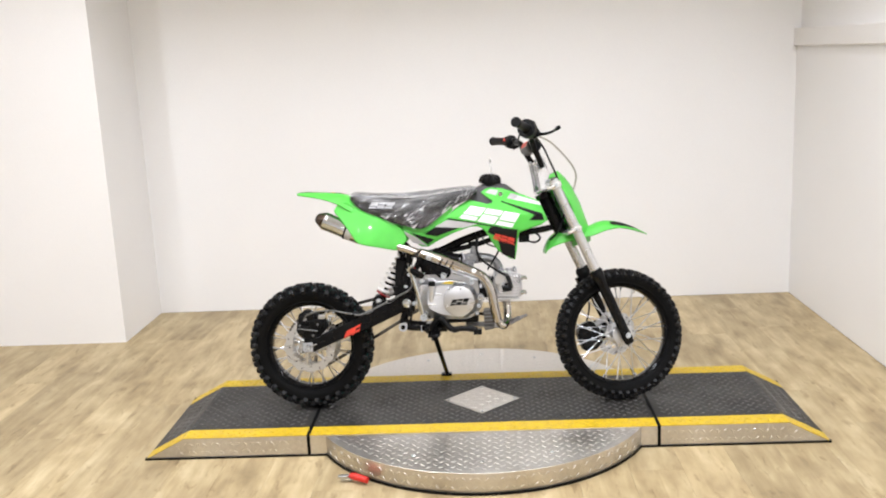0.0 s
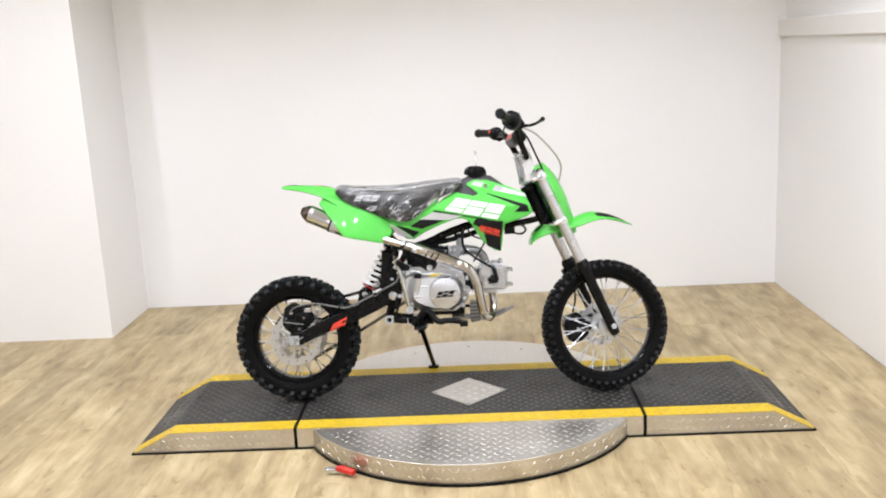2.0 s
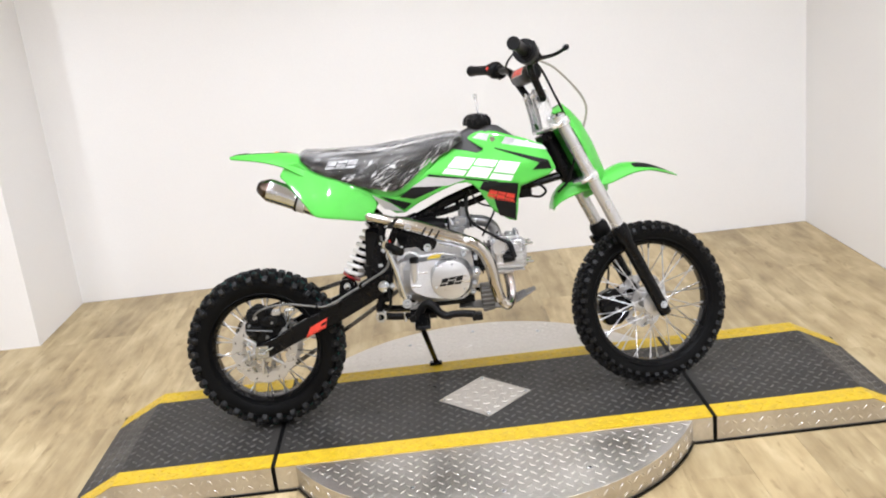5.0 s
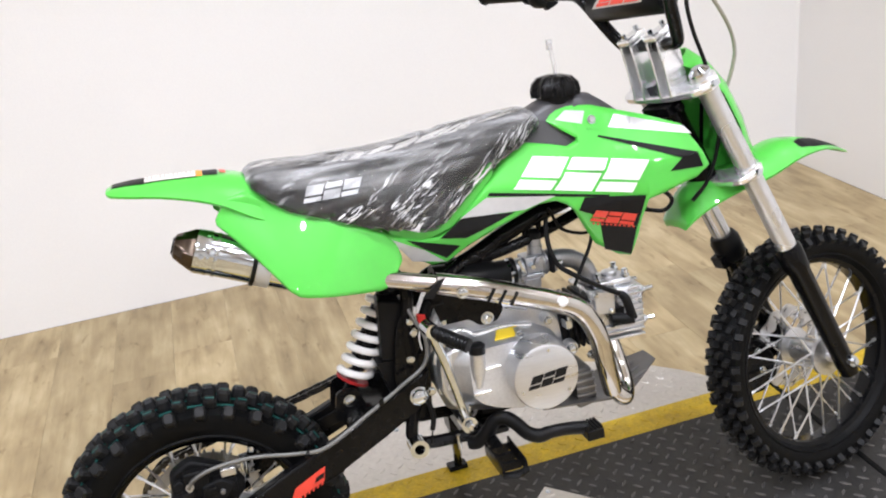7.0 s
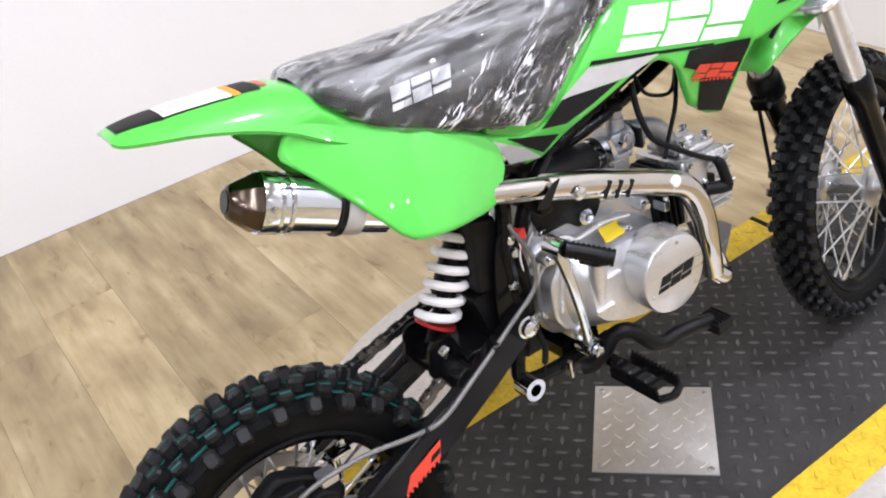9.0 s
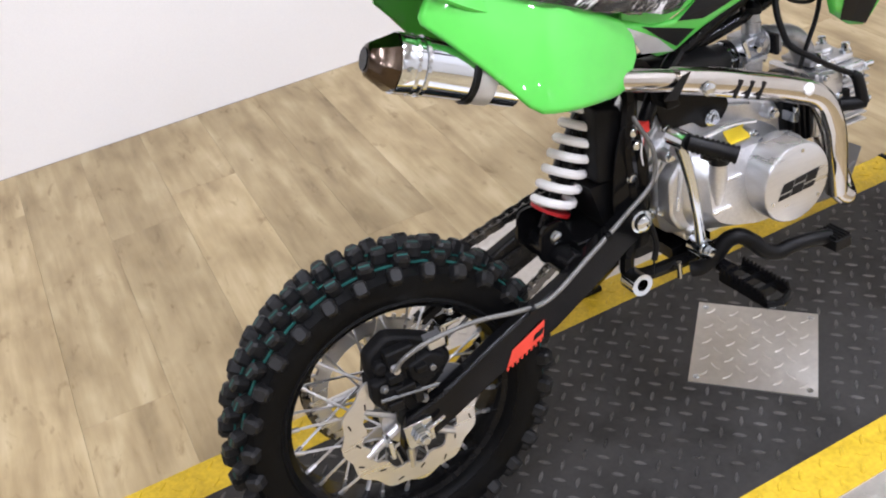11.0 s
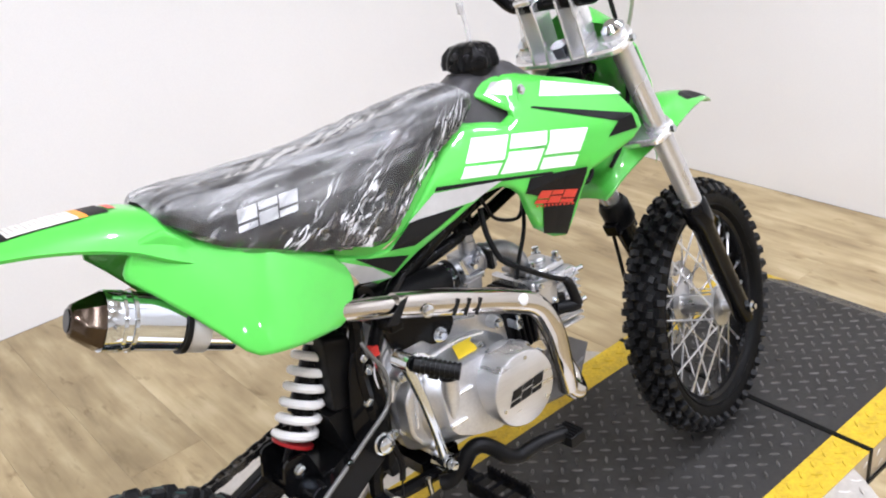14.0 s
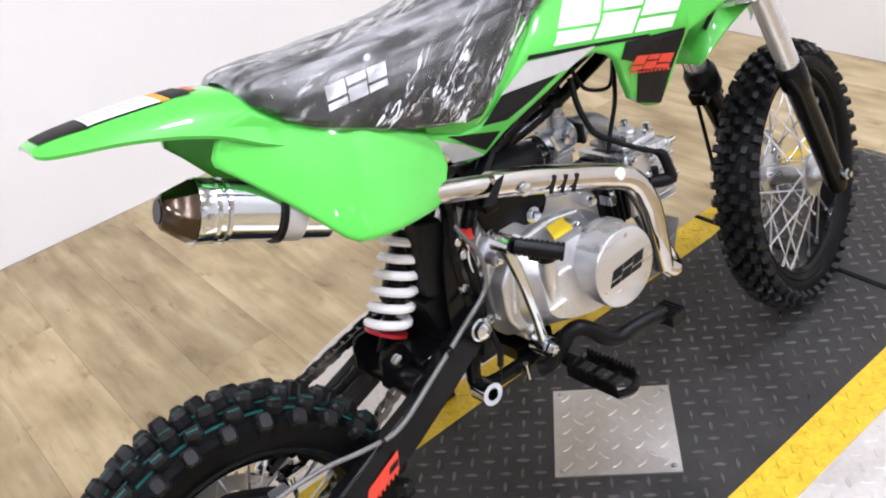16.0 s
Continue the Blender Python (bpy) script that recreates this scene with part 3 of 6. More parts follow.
# Steering axis: foot, rake, turn to the left
RAKE, STEER = radians(23.4), radians(12.5)
_a = Vector((-math.sin(RAKE), 0, math.cos(RAKE)))
_n0, _l0 = Vector((math.cos(RAKE), 0, math.sin(RAKE))), Vector((0, 1, 0))
_nn = _n0 * math.cos(STEER) + _l0 * math.sin(STEER)
_ll = _l0 * math.cos(STEER) - _n0 * math.sin(STEER)
STEM = Matrix(((_nn.x, _ll.x, _a.x, 0.498), (_nn.y, _ll.y, _a.y, 0.0), (_nn.z, _ll.z, _a.z, 0.25), (0, 0, 0, 1)))
FAXLE = STEM @ Matrix.Translation((0.034, 0, -0.022))
RAXLE = Matrix.Translation((-0.651, 0, 0.241))


# -- wheels --
def tread_block(L, W, h, c=0.62, top=0.64):
    """A tapered tread block, its foot at z = 0."""
    ring0 = [(-1, -c), (-c, -1), (c, -1), (1, -c), (1, c), (c, 1), (-c, 1), (-1, c)]
    V = [(x * L, y * W, -0.003) for x, y in ring0]
    V += [(x * L * 0.90, y * W * 0.90, h * 0.72) for x, y in ring0]
    V += [(x * L * top, y * W * top, h) for x, y in ring0]
    F = [tuple(range(16, 24))]
    for b in (0, 8):
        F += [(b + i, b + (i + 1) % 8, b + 8 + (i + 1) % 8, b + 8 + i) for i in range(8)]
    return V, F


def wheel(prefix, m, R, half, rim_r, knob_n, knob, hub_r, spokes, lined=False):
    """Tyre with its tread blocks, rim with spokes, hub; m: the axle's pose, the axle along y."""
    kh = knob[2]
    cut = (0.62, 0.64) if lined else (0.84, 0.80)
    Ro = R - kh
    side = [(rim_r - 0.003, half * 0.62), (rim_r + 0.002, half * 0.80), (rim_r + 0.005, half * 0.86), (rim_r + 0.008, half * 0.82), (rim_r + (Ro - rim_r) * 0.45, half), (rim_r + (Ro - rim_r) * 0.75, half * 0.93), (Ro - 0.008, half * 0.68), (Ro - 0.001, half * 0.33), (Ro, 0.0)]
    prof = side + [(r, -h) for r, h in reversed(side[:-1])] + [(rim_r - 0.006, -half * 0.4), (rim_r - 0.006, half * 0.4)]
    tyre = put(prefix + "_tyre", *lathe(prof, 72, loop=True), RUBBER, bike, "black knobbly off-road tyre", m=m, smooth=50)
    centre = put("knob", *tread_block(knob[0], knob[1], kh, *cut), TREAD, tyre, smooth=0)
    if lined:
        me = centre.data
        me.materials.append(TEAL)
        bm = bmesh.new()
        bm.from_mesh(me)
        line = [bm.verts.new((x, y, kh + 0.0003)) for x, y in ((-knob[0] * 0.62, -0.0010), (knob[0] * 0.62, -0.0010), (knob[0] * 0.62, 0.0012), (-knob[0] * 0.62, 0.0012))]
        bm.faces.new(line).material_index = 1
        bm.to_mesh(me)
        bm.free()
    if lined:
        for lat in (0.19, 0.54):
            r0 = Ro - (0.0006 if lat < 0.3 else 0.0046)
            for e in (-1, 1):
                put("mould_line", *lathe([(r0 + 0.0016, e * half * lat - 0.0012), (r0 + 0.0016, e * half * lat + 0.0012), (r0 - 0.004, e * half * lat + 0.0012), (r0 - 0.004, e * half * lat - 0.0012)], 72, loop=True), TEAL, tyre, "thin teal line round the tread")
    edge = put("knob", *tread_block(knob[0] * 0.92, knob[1] * (1.25 if lined else 1.5), kh * 0.95, *cut), TREAD, tyre, smooth=0)
    rnd = random.Random(5)
    first = {0: True, 1: True}

    def seat(kind, src, mm):
        if first[kind]:
            src.matrix_basis = mm
            first[kind] = False
        else:
            again(src, mm)

    for k in range(knob_n):
        for kind, lat, tilt, drop, shift in ((0, half * 0.19, 6, 0.0002, 0.0), (0, -half * 0.19, -6, 0.0002, 0.5), (0, half * 0.54, 26, 0.0042, 0.55), (0, -half * 0.54, -26, 0.0042, 0.05), (1, half * 0.84, 52, 0.0140, 0.15), (1, -half * 0.84, -52, 0.0140, 0.65)):
            ang = 360 * (k + shift) / knob_n + rnd.uniform(-0.6, 0.6)
            mm = pose(0, 0, 0, 0, ang) @ Matrix.Translation((0, lat, Ro - drop)) @ pose(0, 0, 0, -tilt, 0, rnd.uniform(-9, 9) + (12 if kind == 0 and lat > 0 else -12 if kind == 0 else 0))
            seat(kind, edge if kind else centre, mm)
    rim = put(prefix + "_rim", *lathe([(rim_r - 0.013, -half * 0.35), (rim_r - 0.011, -half * 0.52), (rim_r + 0.004, -half * 0.66), (rim_r + 0.007, -half * 0.62), (rim_r - 0.003, -half * 0.4), (rim_r - 0.003, half * 0.4), (rim_r + 0.007, half * 0.62), (rim_r + 0.004, half * 0.66), (rim_r - 0.011, half * 0.52), (rim_r - 0.013, half * 0.35)], 72, loop=True), BLACK, bike, "black anodised wheel rim", m=m)
    hub = put(prefix + "_hub", *lathe([(0.008, -0.07), (0.012, -0.068), (0.012, -0.05), (hub_r, -0.046), (hub_r, -0.038), (hub_r * 0.60, -0.034), (hub_r * 0.46, -0.024), (hub_r * 0.42, 0), (hub_r * 0.46, 0.024), (hub_r * 0.60, 0.034), (hub_r, 0.038), (hub_r, 0.046), (0.012, 0.05), (0.012, 0.068), (0.008, 0.07)], 32), ALU, bike, "silver cast wheel hub", m=m)
    n = spokes // 4
    for e in (-1, 1):
        for d in (-1, 1):
            p0 = Vector((hub_r * 0.93 * math.cos(0), e * 0.041, 0))
            a1 = d * radians(38)
            p1 = Vector(((rim_r - 0.010) * math.cos(a1), e * half * 0.18, (rim_r - 0.010) * math.sin(a1)))
            q = p1 + (p0 - p1).normalized() * 0.016
            shape = join(tube([p0, p1], 0.0020, 5, 1), tube([p1, q], 0.0033, 6, 1))
            base = 0 if e > 0 else 180 / n
            base += 90 / n * (1 if d > 0 else 0)
            src = None
            for k in range(n):
                mm = pose(0, 0, 0, 0, 360 * k / n + base)
                if src is None:
                    src = put("spoke", *shape, SPOKE, rim, m=mm, smooth=60)
                else:
                    again(src, mm)
    return tyre, rim, hub


def brake_disc(name, m, y, r, r_in, waves=12):
    segs = 96
    ring_o = [(r + 0.003 * math.cos(waves * 2 * math.pi * k / segs)) for k in range(segs)]
    V, F = [], []
    for yy in (y - 0.0018, y + 0.0018):
        for k in range(segs):
            a = 2 * math.pi * k / segs
            ri = r_in + 0.004 * math.cos(waves * a)
            V += [(ring_o[k] * math.cos(a), yy, ring_o[k] * math.sin(a)), (ri * math.cos(a), yy, ri * math.sin(a))]
    N = 2 * segs
    for k in range(segs):
        a, b = 2 * k, 2 * ((k + 1) % segs)
        F += [(a, b, b + 1, a + 1), (N + a, N + a + 1, N + b + 1, N + b), (a, N + a, N + b, b), (a + 1, b + 1, N + b + 1, N + a + 1)]
    disc = put(name, V, F, BRUSH, bike, "wavy drilled steel brake disc", m=m, smooth=30)
    arms = [tube([(0.018 * math.cos(a), y, 0.018 * math.sin(a)), ((r_in + 0.006) * math.cos(a + 0.35), y, (r_in + 0.006) * math.sin(a + 0.35))], [0.007, 0.005], 8, 1) for a in (2 * math.pi * k / 6 for k in range(6))]
    for sh in arms:
        put("carrier_arm", *sh, ALU, disc)
    # Nothing is cut: black bars carry the shade of the disc's openings.
    slots = []
    for k in range(16):
        a = 2 * math.pi * k / 16
        rr = (r + r_in) / 2 + (0.006 if k % 2 else -0.005)
        slots.append(moved(box(-0.0045, 0.0045, y - 0.0022, y + 0.0022, -0.0012, 0.0012), pose(0, 0, 0, 0, -math.degrees(a)) @ Matrix.Translation((rr, 0, 0)) @ pose(0, 0, 0, 0, 55)))
    tagged(put("slot", *join(*slots), BLACKV, disc, smooth=0), "black bars painted for the disc's shaded openings", kind="stuff")
    return disc


wheel("rear", RAXLE, 0.2428, 0.049, 0.167, 30, (0.0116, 0.0094, 0.0168), 0.038, 36, True)
wheel("front", FAXLE, 0.2505, 0.036, 0.191, 46, (0.0076, 0.0062, 0.0125), 0.040, 36)
brake_disc("rear_brake_disc", RAXLE, -0.056, 0.098, 0.068)
brake_disc("front_brake_disc", FAXLE, 0.054, 0.084, 0.058)
put("rear_sprocket", *moved(join(lathe([(0.100, 0.052), (0.102, 0.054), (0.100, 0.056), (0.080, 0.056), (0.080, 0.052)], 74, loop=True), *[tube([(0.02 * math.cos(a), 0.054, 0.02 * math.sin(a)), (0.083 * math.cos(a), 0.054, 0.083 * math.sin(a))], 0.007, 6, 1) for a in (2 * math.pi * k / 4 for k in range(4))], *[moved(box(-0.0022, 0.0022, 0.052, 0.056, 0.099, 0.107), pose(0, 0, 0, 0, 360 * k / 43)) for k in range(43)]), Matrix.Identity(4)), BRUSH, bike, "silver rear chain sprocket", m=RAXLE)

# -- swingarm and rear brake --
ARM = [(-0.672, 0.268, 0.024), (-0.62, 0.272, 0.029), (-0.52, 0.300, 0.031), (-0.42, 0.335, 0.033), (-0.33, 0.375, 0.034), (-0.255, 0.408, 0.032)]


def arm(side):
    rings = []
    for i, (x, z, h) in enumerate(ARM):
        if i == 0:
            z = 0.246
        if i == 1:
            z = 0.256
        y = -side * float(np.interp(x, [-0.45, -0.33, -0.255], [0.0755, 0.064, 0.055]))
        w = 0.011
        rings.append([(x + h * 0.35, y - w, z + h), (x + h * 0.35, y + w, z + h), (x - h * 0.25, y + w, z - h), (x - h * 0.25, y - w, z - h)])
    return loft(rings)


swing = put("swingarm", *arm(1), BLACK, bike, "gloss black box-section swingarm", bevel=0.004)
put("arm", *arm(-1), BLACK, swing, bevel=0.004)
put("bridge", *join(tube([(-0.375, -0.07, 0.37), (-0.375, 0.07, 0.37)], 0.021, 12, 1), box(-0.36, -0.28, -0.05, 0.05, 0.365, 0.392)), BLACK, swing, bevel=0.003)
for y in (-0.030, 0.034):
    put("shock_tab", *prism(ngon_round([(-0.41, 0.372), (-0.345, 0.365), (-0.365, 0.425), (-0.40, 0.425)], 0.012), y, y + 0.006), BLACK, swing)


def arm_v(x, z):
    return 0.0866


put("arm_decal", *join(patch([(-0.513, 0.2775), (-0.452, 0.302), (-0.446, 0.328), (-0.500, 0.303)], arm_v, 1, 0.0006, 4, 2), *[patch([(-0.513 + k * 0.0078, 0.2735 + k * 0.0031), (-0.510 + k * 0.0078, 0.2745 + k * 0.0031), (-0.508 + k * 0.0078, 0.2825 + k * 0.0031), (-0.511 + k * 0.0078, 0.2815 + k * 0.0031)], arm_v, 1, 0.0006, 1, 1) for k in range(8)]), RED, swing, "red decal with a toothed edge", smooth=0)
put("decal_mark", *patch([(-0.468, 0.303), (-0.452, 0.309), (-0.449, 0.318), (-0.464, 0.312)], arm_v, 1, 0.0014, 2, 1), BLACKV, swing, "black mark on the decal", smooth=0)
put("pivot_bolt", *moved(lathe([(0.0165, 0), (0.0165, -0.004), (0.0135, -0.005), (0.0125, -0.012), (0.008, -0.015)], 18), Matrix.Translation((-0.268, -0.066, 0.398))), CHROME, bike, "chrome swingarm pivot bolt")
put("axle_adjuster", *join(box(-0.672, -0.632, -0.091, -0.0872, 0.226, 0.264), moved(lathe([(0.0125, 0), (0.0125, -0.010), (0.007, -0.010), (0.007, -0.018)], 6), Matrix.Translation((-0.651, -0.091, 0.243))), tube([(-0.655, -0.094, 0.243), (-0.615, -0.094, 0.258)], 0.0035, 8, 1), box(-0.697, -0.690, -0.090, -0.070, 0.222, 0.252)), CHROME, bike, "zinc axle block with its nut and adjuster bolt", bevel=0.0015)
carrier = put("caliper_carrier", *prism(ngon_round([(-0.690, 0.368), (-0.655, 0.388), (-0.622, 0.372), (-0.588, 0.352), (-0.574, 0.316), (-0.600, 0.288), (-0.655, 0.258), (-0.692, 0.288)], 0.010), -0.062, -0.038, 0.06), CAST, bike, "black cast brake carrier at the rear hub", bevel=0.003)
put("carrier_block", *join(box(-0.668, -0.628, -0.078, -0.060, 0.340, 0.372), box(-0.622, -0.588, -0.074, -0.058, 0.318, 0.346), tube([(-0.676, -0.062, 0.352), (-0.676, -0.076, 0.352)], 0.010, 12, 1)), CAST, carrier, bevel=0.003)
put("cable_bracket", *join(box(-0.578, -0.548, -0.045, -0.020, 0.352, 0.357), box(-0.578, -0.574, -0.045, -0.020, 0.335, 0.357), moved(bolt(0.006, 0.008), Matrix.Translation((-0.556, -0.034, 0.364)) @ pose(0, 0, 0, -90)), tube([(-0.568, -0.036, 0.352), (-0.572, -0.036, 0.318)], 0.004, 8, 1)), CHROME, bike, "zinc cable bracket above the swingarm", bevel=0.001)
cal = put("rear_caliper", *join(prism(ngon_round([(-0.697, 0.306), (-0.684, 0.284), (-0.662, 0.290), (-0.655, 0.268), (-0.630, 0.272), (-0.626, 0.300), (-0.604, 0.308), (-0.612, 0.334), (-0.634, 0.330), (-0.640, 0.352), (-0.668, 0.356), (-0.674, 0.338), (-0.694, 0.334)], 0.004), -0.076, -0.036, 0.12), prism(ngon_round([(-0.672, 0.25), (-0.63, 0.25), (-0.62, 0.30), (-0.66, 0.32)], 0.01), -0.072, -0.060), prism(ngon_round([(-0.645, 0.318), (-0.605, 0.315), (-0.588, 0.335), (-0.61, 0.352), (-0.645, 0.345)], 0.008), -0.082, -0.045, 0.1), prism(ngon_round([(-0.688, 0.300), (-0.660, 0.296), (-0.652, 0.326), (-0.684, 0.330)], 0.005), -0.086, -0.070, 0.1)), CAST, bike, "black two-piece rear brake caliper", bevel=0.0015)
for bx, bz in ((-0.632, 0.288), (-0.612, 0.330), (-0.68, 0.327)):
    put("caliper_bolt", *moved(bolt(0.0045, 0.005), Matrix.Translation((bx, -0.080, bz))), DULL, cal)
for cx, cz, cw, ch in ((-0.672, 0.300, 0.010, 0.007), (-0.655, 0.318, 0.014, 0.006), (-0.64, 0.303, 0.006, 0.012), (-0.664, 0.340, 0.010, 0.006), (-0.628, 0.338, 0.008, 0.005)):
    put("caliper_rib", *box(cx - cw, cx + cw, -0.090, -0.074, cz - ch, cz + ch), CAST, cal, bevel=0.002)
put("pad_pin", *tube([(-0.69, -0.089, 0.318), (-0.612, -0.089, 0.306)], 0.0025, 8, 1), DULL, cal)
put("banjo_bolt", *moved(bolt(0.005, 0.008), Matrix.Translation((-0.660, -0.080, 0.350))), BRUSH, cal)
put("bleed_clip", *box(-0.61, -0.585, -0.078, -0.055, 0.350, 0.364), BRUSH, cal, bevel=0.002)
put("rear_brake_hose", *tube([(-0.662, -0.088, 0.352), (-0.648, -0.094, 0.369), (-0.61, -0.100, 0.382), (-0.55, -0.105, 0.384), (-0.49, -0.106, 0.372), (-0.44, -0.101, 0.366), (-0.37, -0.092, 0.395), (-0.30, -0.083, 0.428), (-0.252, -0.078, 0.455), (-0.243, -0.075, 0.497), (-0.256, -0.066, 0.535), (-0.262, -0.05, 0.56)], 0.0033, 10, 8), BRAID, bike, "braided steel brake hose in clear sleeve")
for hx, hz, hy in ((-0.47, 0.365, -0.104), (-0.335, 0.411, -0.088)):
    put("hose_clip", *moved(lathe([(0.0062, -0.004), (0.0062, 0.004)], 12), Matrix.Translation((hx, hy, hz)) @ pose(0, 0, 0, 0, 0, 80)), BLACK, bike)

# -- chain --
def chain():
    """Link after link round the two sprockets, on the far side."""
    fx, fz, fr, rx, rz, rr = -0.195, 0.416, 0.034, -0.651, 0.241, 0.108
    d = math.hypot(fx - rx, fz - rz)
    tilt = math.atan2(fz - rz, fx - rx)
    off = math.asin((rr - fr) / d)
    pts = []
    up, dn = tilt + math.pi / 2 + off, tilt - math.pi / 2 - off
    p0 = Vector((rx + rr * math.cos(up), 0, rz + rr * math.sin(up)))
    p1 = Vector((fx + fr * math.cos(up), 0, fz + fr * math.sin(up)))
    q0 = Vector((fx + fr * math.cos(dn), 0, fz + fr * math.sin(dn)))
    q1 = Vector((rx + rr * math.cos(dn), 0, rz + rr * math.sin(dn)))
    n = 34
    pts += [p0.lerp(p1, k / n) for k in range(n)]
    pts += [Vector((fx + fr * math.cos(a), 0, fz + fr * math.sin(a))) for a in np.linspace(up, dn, 6)[:-1]]
    pts += [q0.lerp(q1, k / n) - Vector((0, 0, 0.006 * math.sin(math.pi * k / n))) for k in range(n)]
    pts += [Vector((rx + rr * math.cos(a), 0, rz + rr * math.sin(a))) for a in np.linspace(dn, up - 2 * math.pi, 20)[:-1]]
    parts = []
    for i in range(len(pts)):
        a, b = pts[i], pts[(i + 1) % len(pts)]
        ang = math.degrees(math.atan2(b.z - a.z, b.x - a.x))
        L = (b - a).length
        w = 0.0082 if i % 2 else 0.0060
        for s in (-1, 1):
            parts.append(moved(box(-0.002, L + 0.002, s * w - 0.0009, s * w + 0.0009, -0.0056, 0.0056), Matrix.Translation((a.x, 0.072, a.z)) @ pose(0, 0, 0, 0, -ang)))
        parts.append(moved(lathe([(0.0044, -0.0075), (0.0044, 0.0075)], 6), Matrix.Translation((a.x, 0.072, a.z))))
    return join(*parts)


tagged(put("drive_chain", *chain(), surface("oiled_chain_steel", (0.11, 0.105, 0.10), 0.28, 0.9, vary=0.5), bike, "dark oiled drive chain", smooth=30), kind="stuff")

put("chain_guard", *prism([(-0.48, 0.330), (-0.34, 0.376), (-0.295, 0.390), (-0.285, 0.37), (-0.33, 0.352), (-0.47, 0.305)], 0.056, 0.080, 0.03), BLACK, bike, "black plastic chain slider on the far arm", bevel=0.002)

# -- shock --
SB, STOP = Vector((-0.380, 0.004, 0.404)), Vector((-0.262, 0.004, 0.592))
sd = (STOP - SB).normalized()
shock = put("shock_absorber", *join(tube([SB, SB + sd * 0.075], 0.009, 12, 1), tube([SB + sd * 0.07, SB + sd * 0.205], 0.0185, 14, 1), tube([SB + sd * 0.205, STOP], 0.011, 12, 1)), BLACK, bike, "black shock absorber body")
helix = []
turns, steps = 7.2, 22
for k in range(int(turns * steps) + 1):
    f = k / (turns * steps)
    e1 = Vector((0, 1, 0))
    e2 = sd.cross(e1)
    ang = 2 * math.pi * k / steps + 1.0
    helix.append(SB + sd * (0.036 + f * 0.160) + 0.0262 * (math.cos(ang) * e1 + math.sin(ang) * e2))
put("coil_spring", *tube(helix, 0.0064, 8, 1), SPRING, shock, "white coil spring")
put("spring_collar", *tube([SB + sd * 0.026, SB + sd * 0.0305], 0.0290, 20, 1), DEEPRED, shock, "red spring collar")
put("lock_ring", *tube([SB + sd * 0.198, SB + sd * 0.208], 0.033, 20, 1), BLACK, shock)
put("shock_bolt", *moved(bolt(0.008, 0.006), Matrix.Translation((SB.x, -0.030, SB.z))), CHROME, bike, "chrome lower shock bolt")

# -- frame --
FR = []
for e in (-1, 1):
    FR.append(tube([(-0.235, e * 0.045, 0.52), (-0.205, e * 0.040, 0.566), (-0.150, e * 0.014, 0.590)], 0.0110, 10))
    FR.append(tube([(-0.262, e * 0.05, 0.40), (-0.268, e * 0.05, 0.50), (-0.262, e * 0.05, 0.60), (-0.36, e * 0.045, 0.66), (-0.46, e * 0.04, 0.735)], 0.011, 8))
    FR.append(tube([(-0.262, e * 0.05, 0.40), (-0.288, e * 0.055, 0.315), (-0.20, e * 0.055, 0.297), (-0.12, e * 0.05, 0.292)], 0.011, 8))
    FR.append(tube([(0.11, e * 0.03, 0.652), (0.20, e * 0.025, 0.648), (0.292, e * 0.012, 0.662)], 0.011, 8))
FR.append(tube([(-0.205, 0, 0.566), (-0.126, 0, 0.592), (-0.064, 0, 0.619), (0.0, 0, 0.641), (0.032, 0, 0.650), (0.16, 0, 0.682), (0.285, 0, 0.705)], 0.0150, 14))
FR.append(tube([(-0.200, 0, 0.560), (-0.128, 0, 0.583), (-0.060, 0, 0.594), (0.0, 0, 0.607), (0.030, 0, 0.615), (0.11, 0, 0.640)], 0.0100, 12))
FR.append(tube([(-0.024, 0, 0.600), (-0.020, 0, 0.636)], 0.0055, 8, 1))
FR.append(tube([(0.003, 0, 0.606), (0.006, 0, 0.644)], 0.0055, 8, 1))
chassis = put("chassis", *FR[0], BLACK, bike, "gloss black tubular steel chassis")
for sh in FR[1:]:
    put("frame_tube", *sh, BLACK, chassis)
put("head_tube", *tube([(0, 0, 0.422), (0, 0, 0.585)], [0.026, 0.0225, 0.0225, 0.026], 20, 1), BLACK, bike, "black steering head tube", m=STEM)
for e in (-1, 1):
    put("pivot_plate", *prism(ngon_round([(-0.276, 0.540), (-0.252, 0.534), (-0.238, 0.48), (-0.240, 0.42), (-0.25, 0.345), (-0.292, 0.352), (-0.302, 0.43), (-0.290, 0.50)], 0.012), -e * 0.056, -e * 0.049), BLACK, chassis, "black swingarm pivot plate", bevel=0.0015)
    if e == 1:
        for bx, bz in ((-0.258, 0.506), (-0.269, 0.461), (-0.261, 0.526), (-0.243, 0.395)):
            put("plate_bolt", *moved(bolt(0.006, 0.005), Matrix.Translation((bx, -0.056, bz))), CHROME, bike)
put("electrics_box", *prism(ngon_round([(-0.306, 0.572), (-0.264, 0.560), (-0.284, 0.455), (-0.316, 0.462)], 0.008), -0.044, -0.004, 0.08), SATIN, bike, "black plastic electrics box", bevel=0.002)
put("mud_flap", *prism([(-0.325, 0.46), (-0.262, 0.46), (-0.270, 0.365), (-0.30, 0.365)], -0.04, 0.045), SATIN, bike, "black rubber mud flap")
put("shifter_ring", *moved(lathe([(0.0165, -0.03), (0.0165, 0.0), (0.009, 0.0), (0.009, -0.03)], 24, loop=True), Matrix.Translation((-0.286, -0.055, 0.309))), CHROME, bike, "silver tube end on the lower frame")
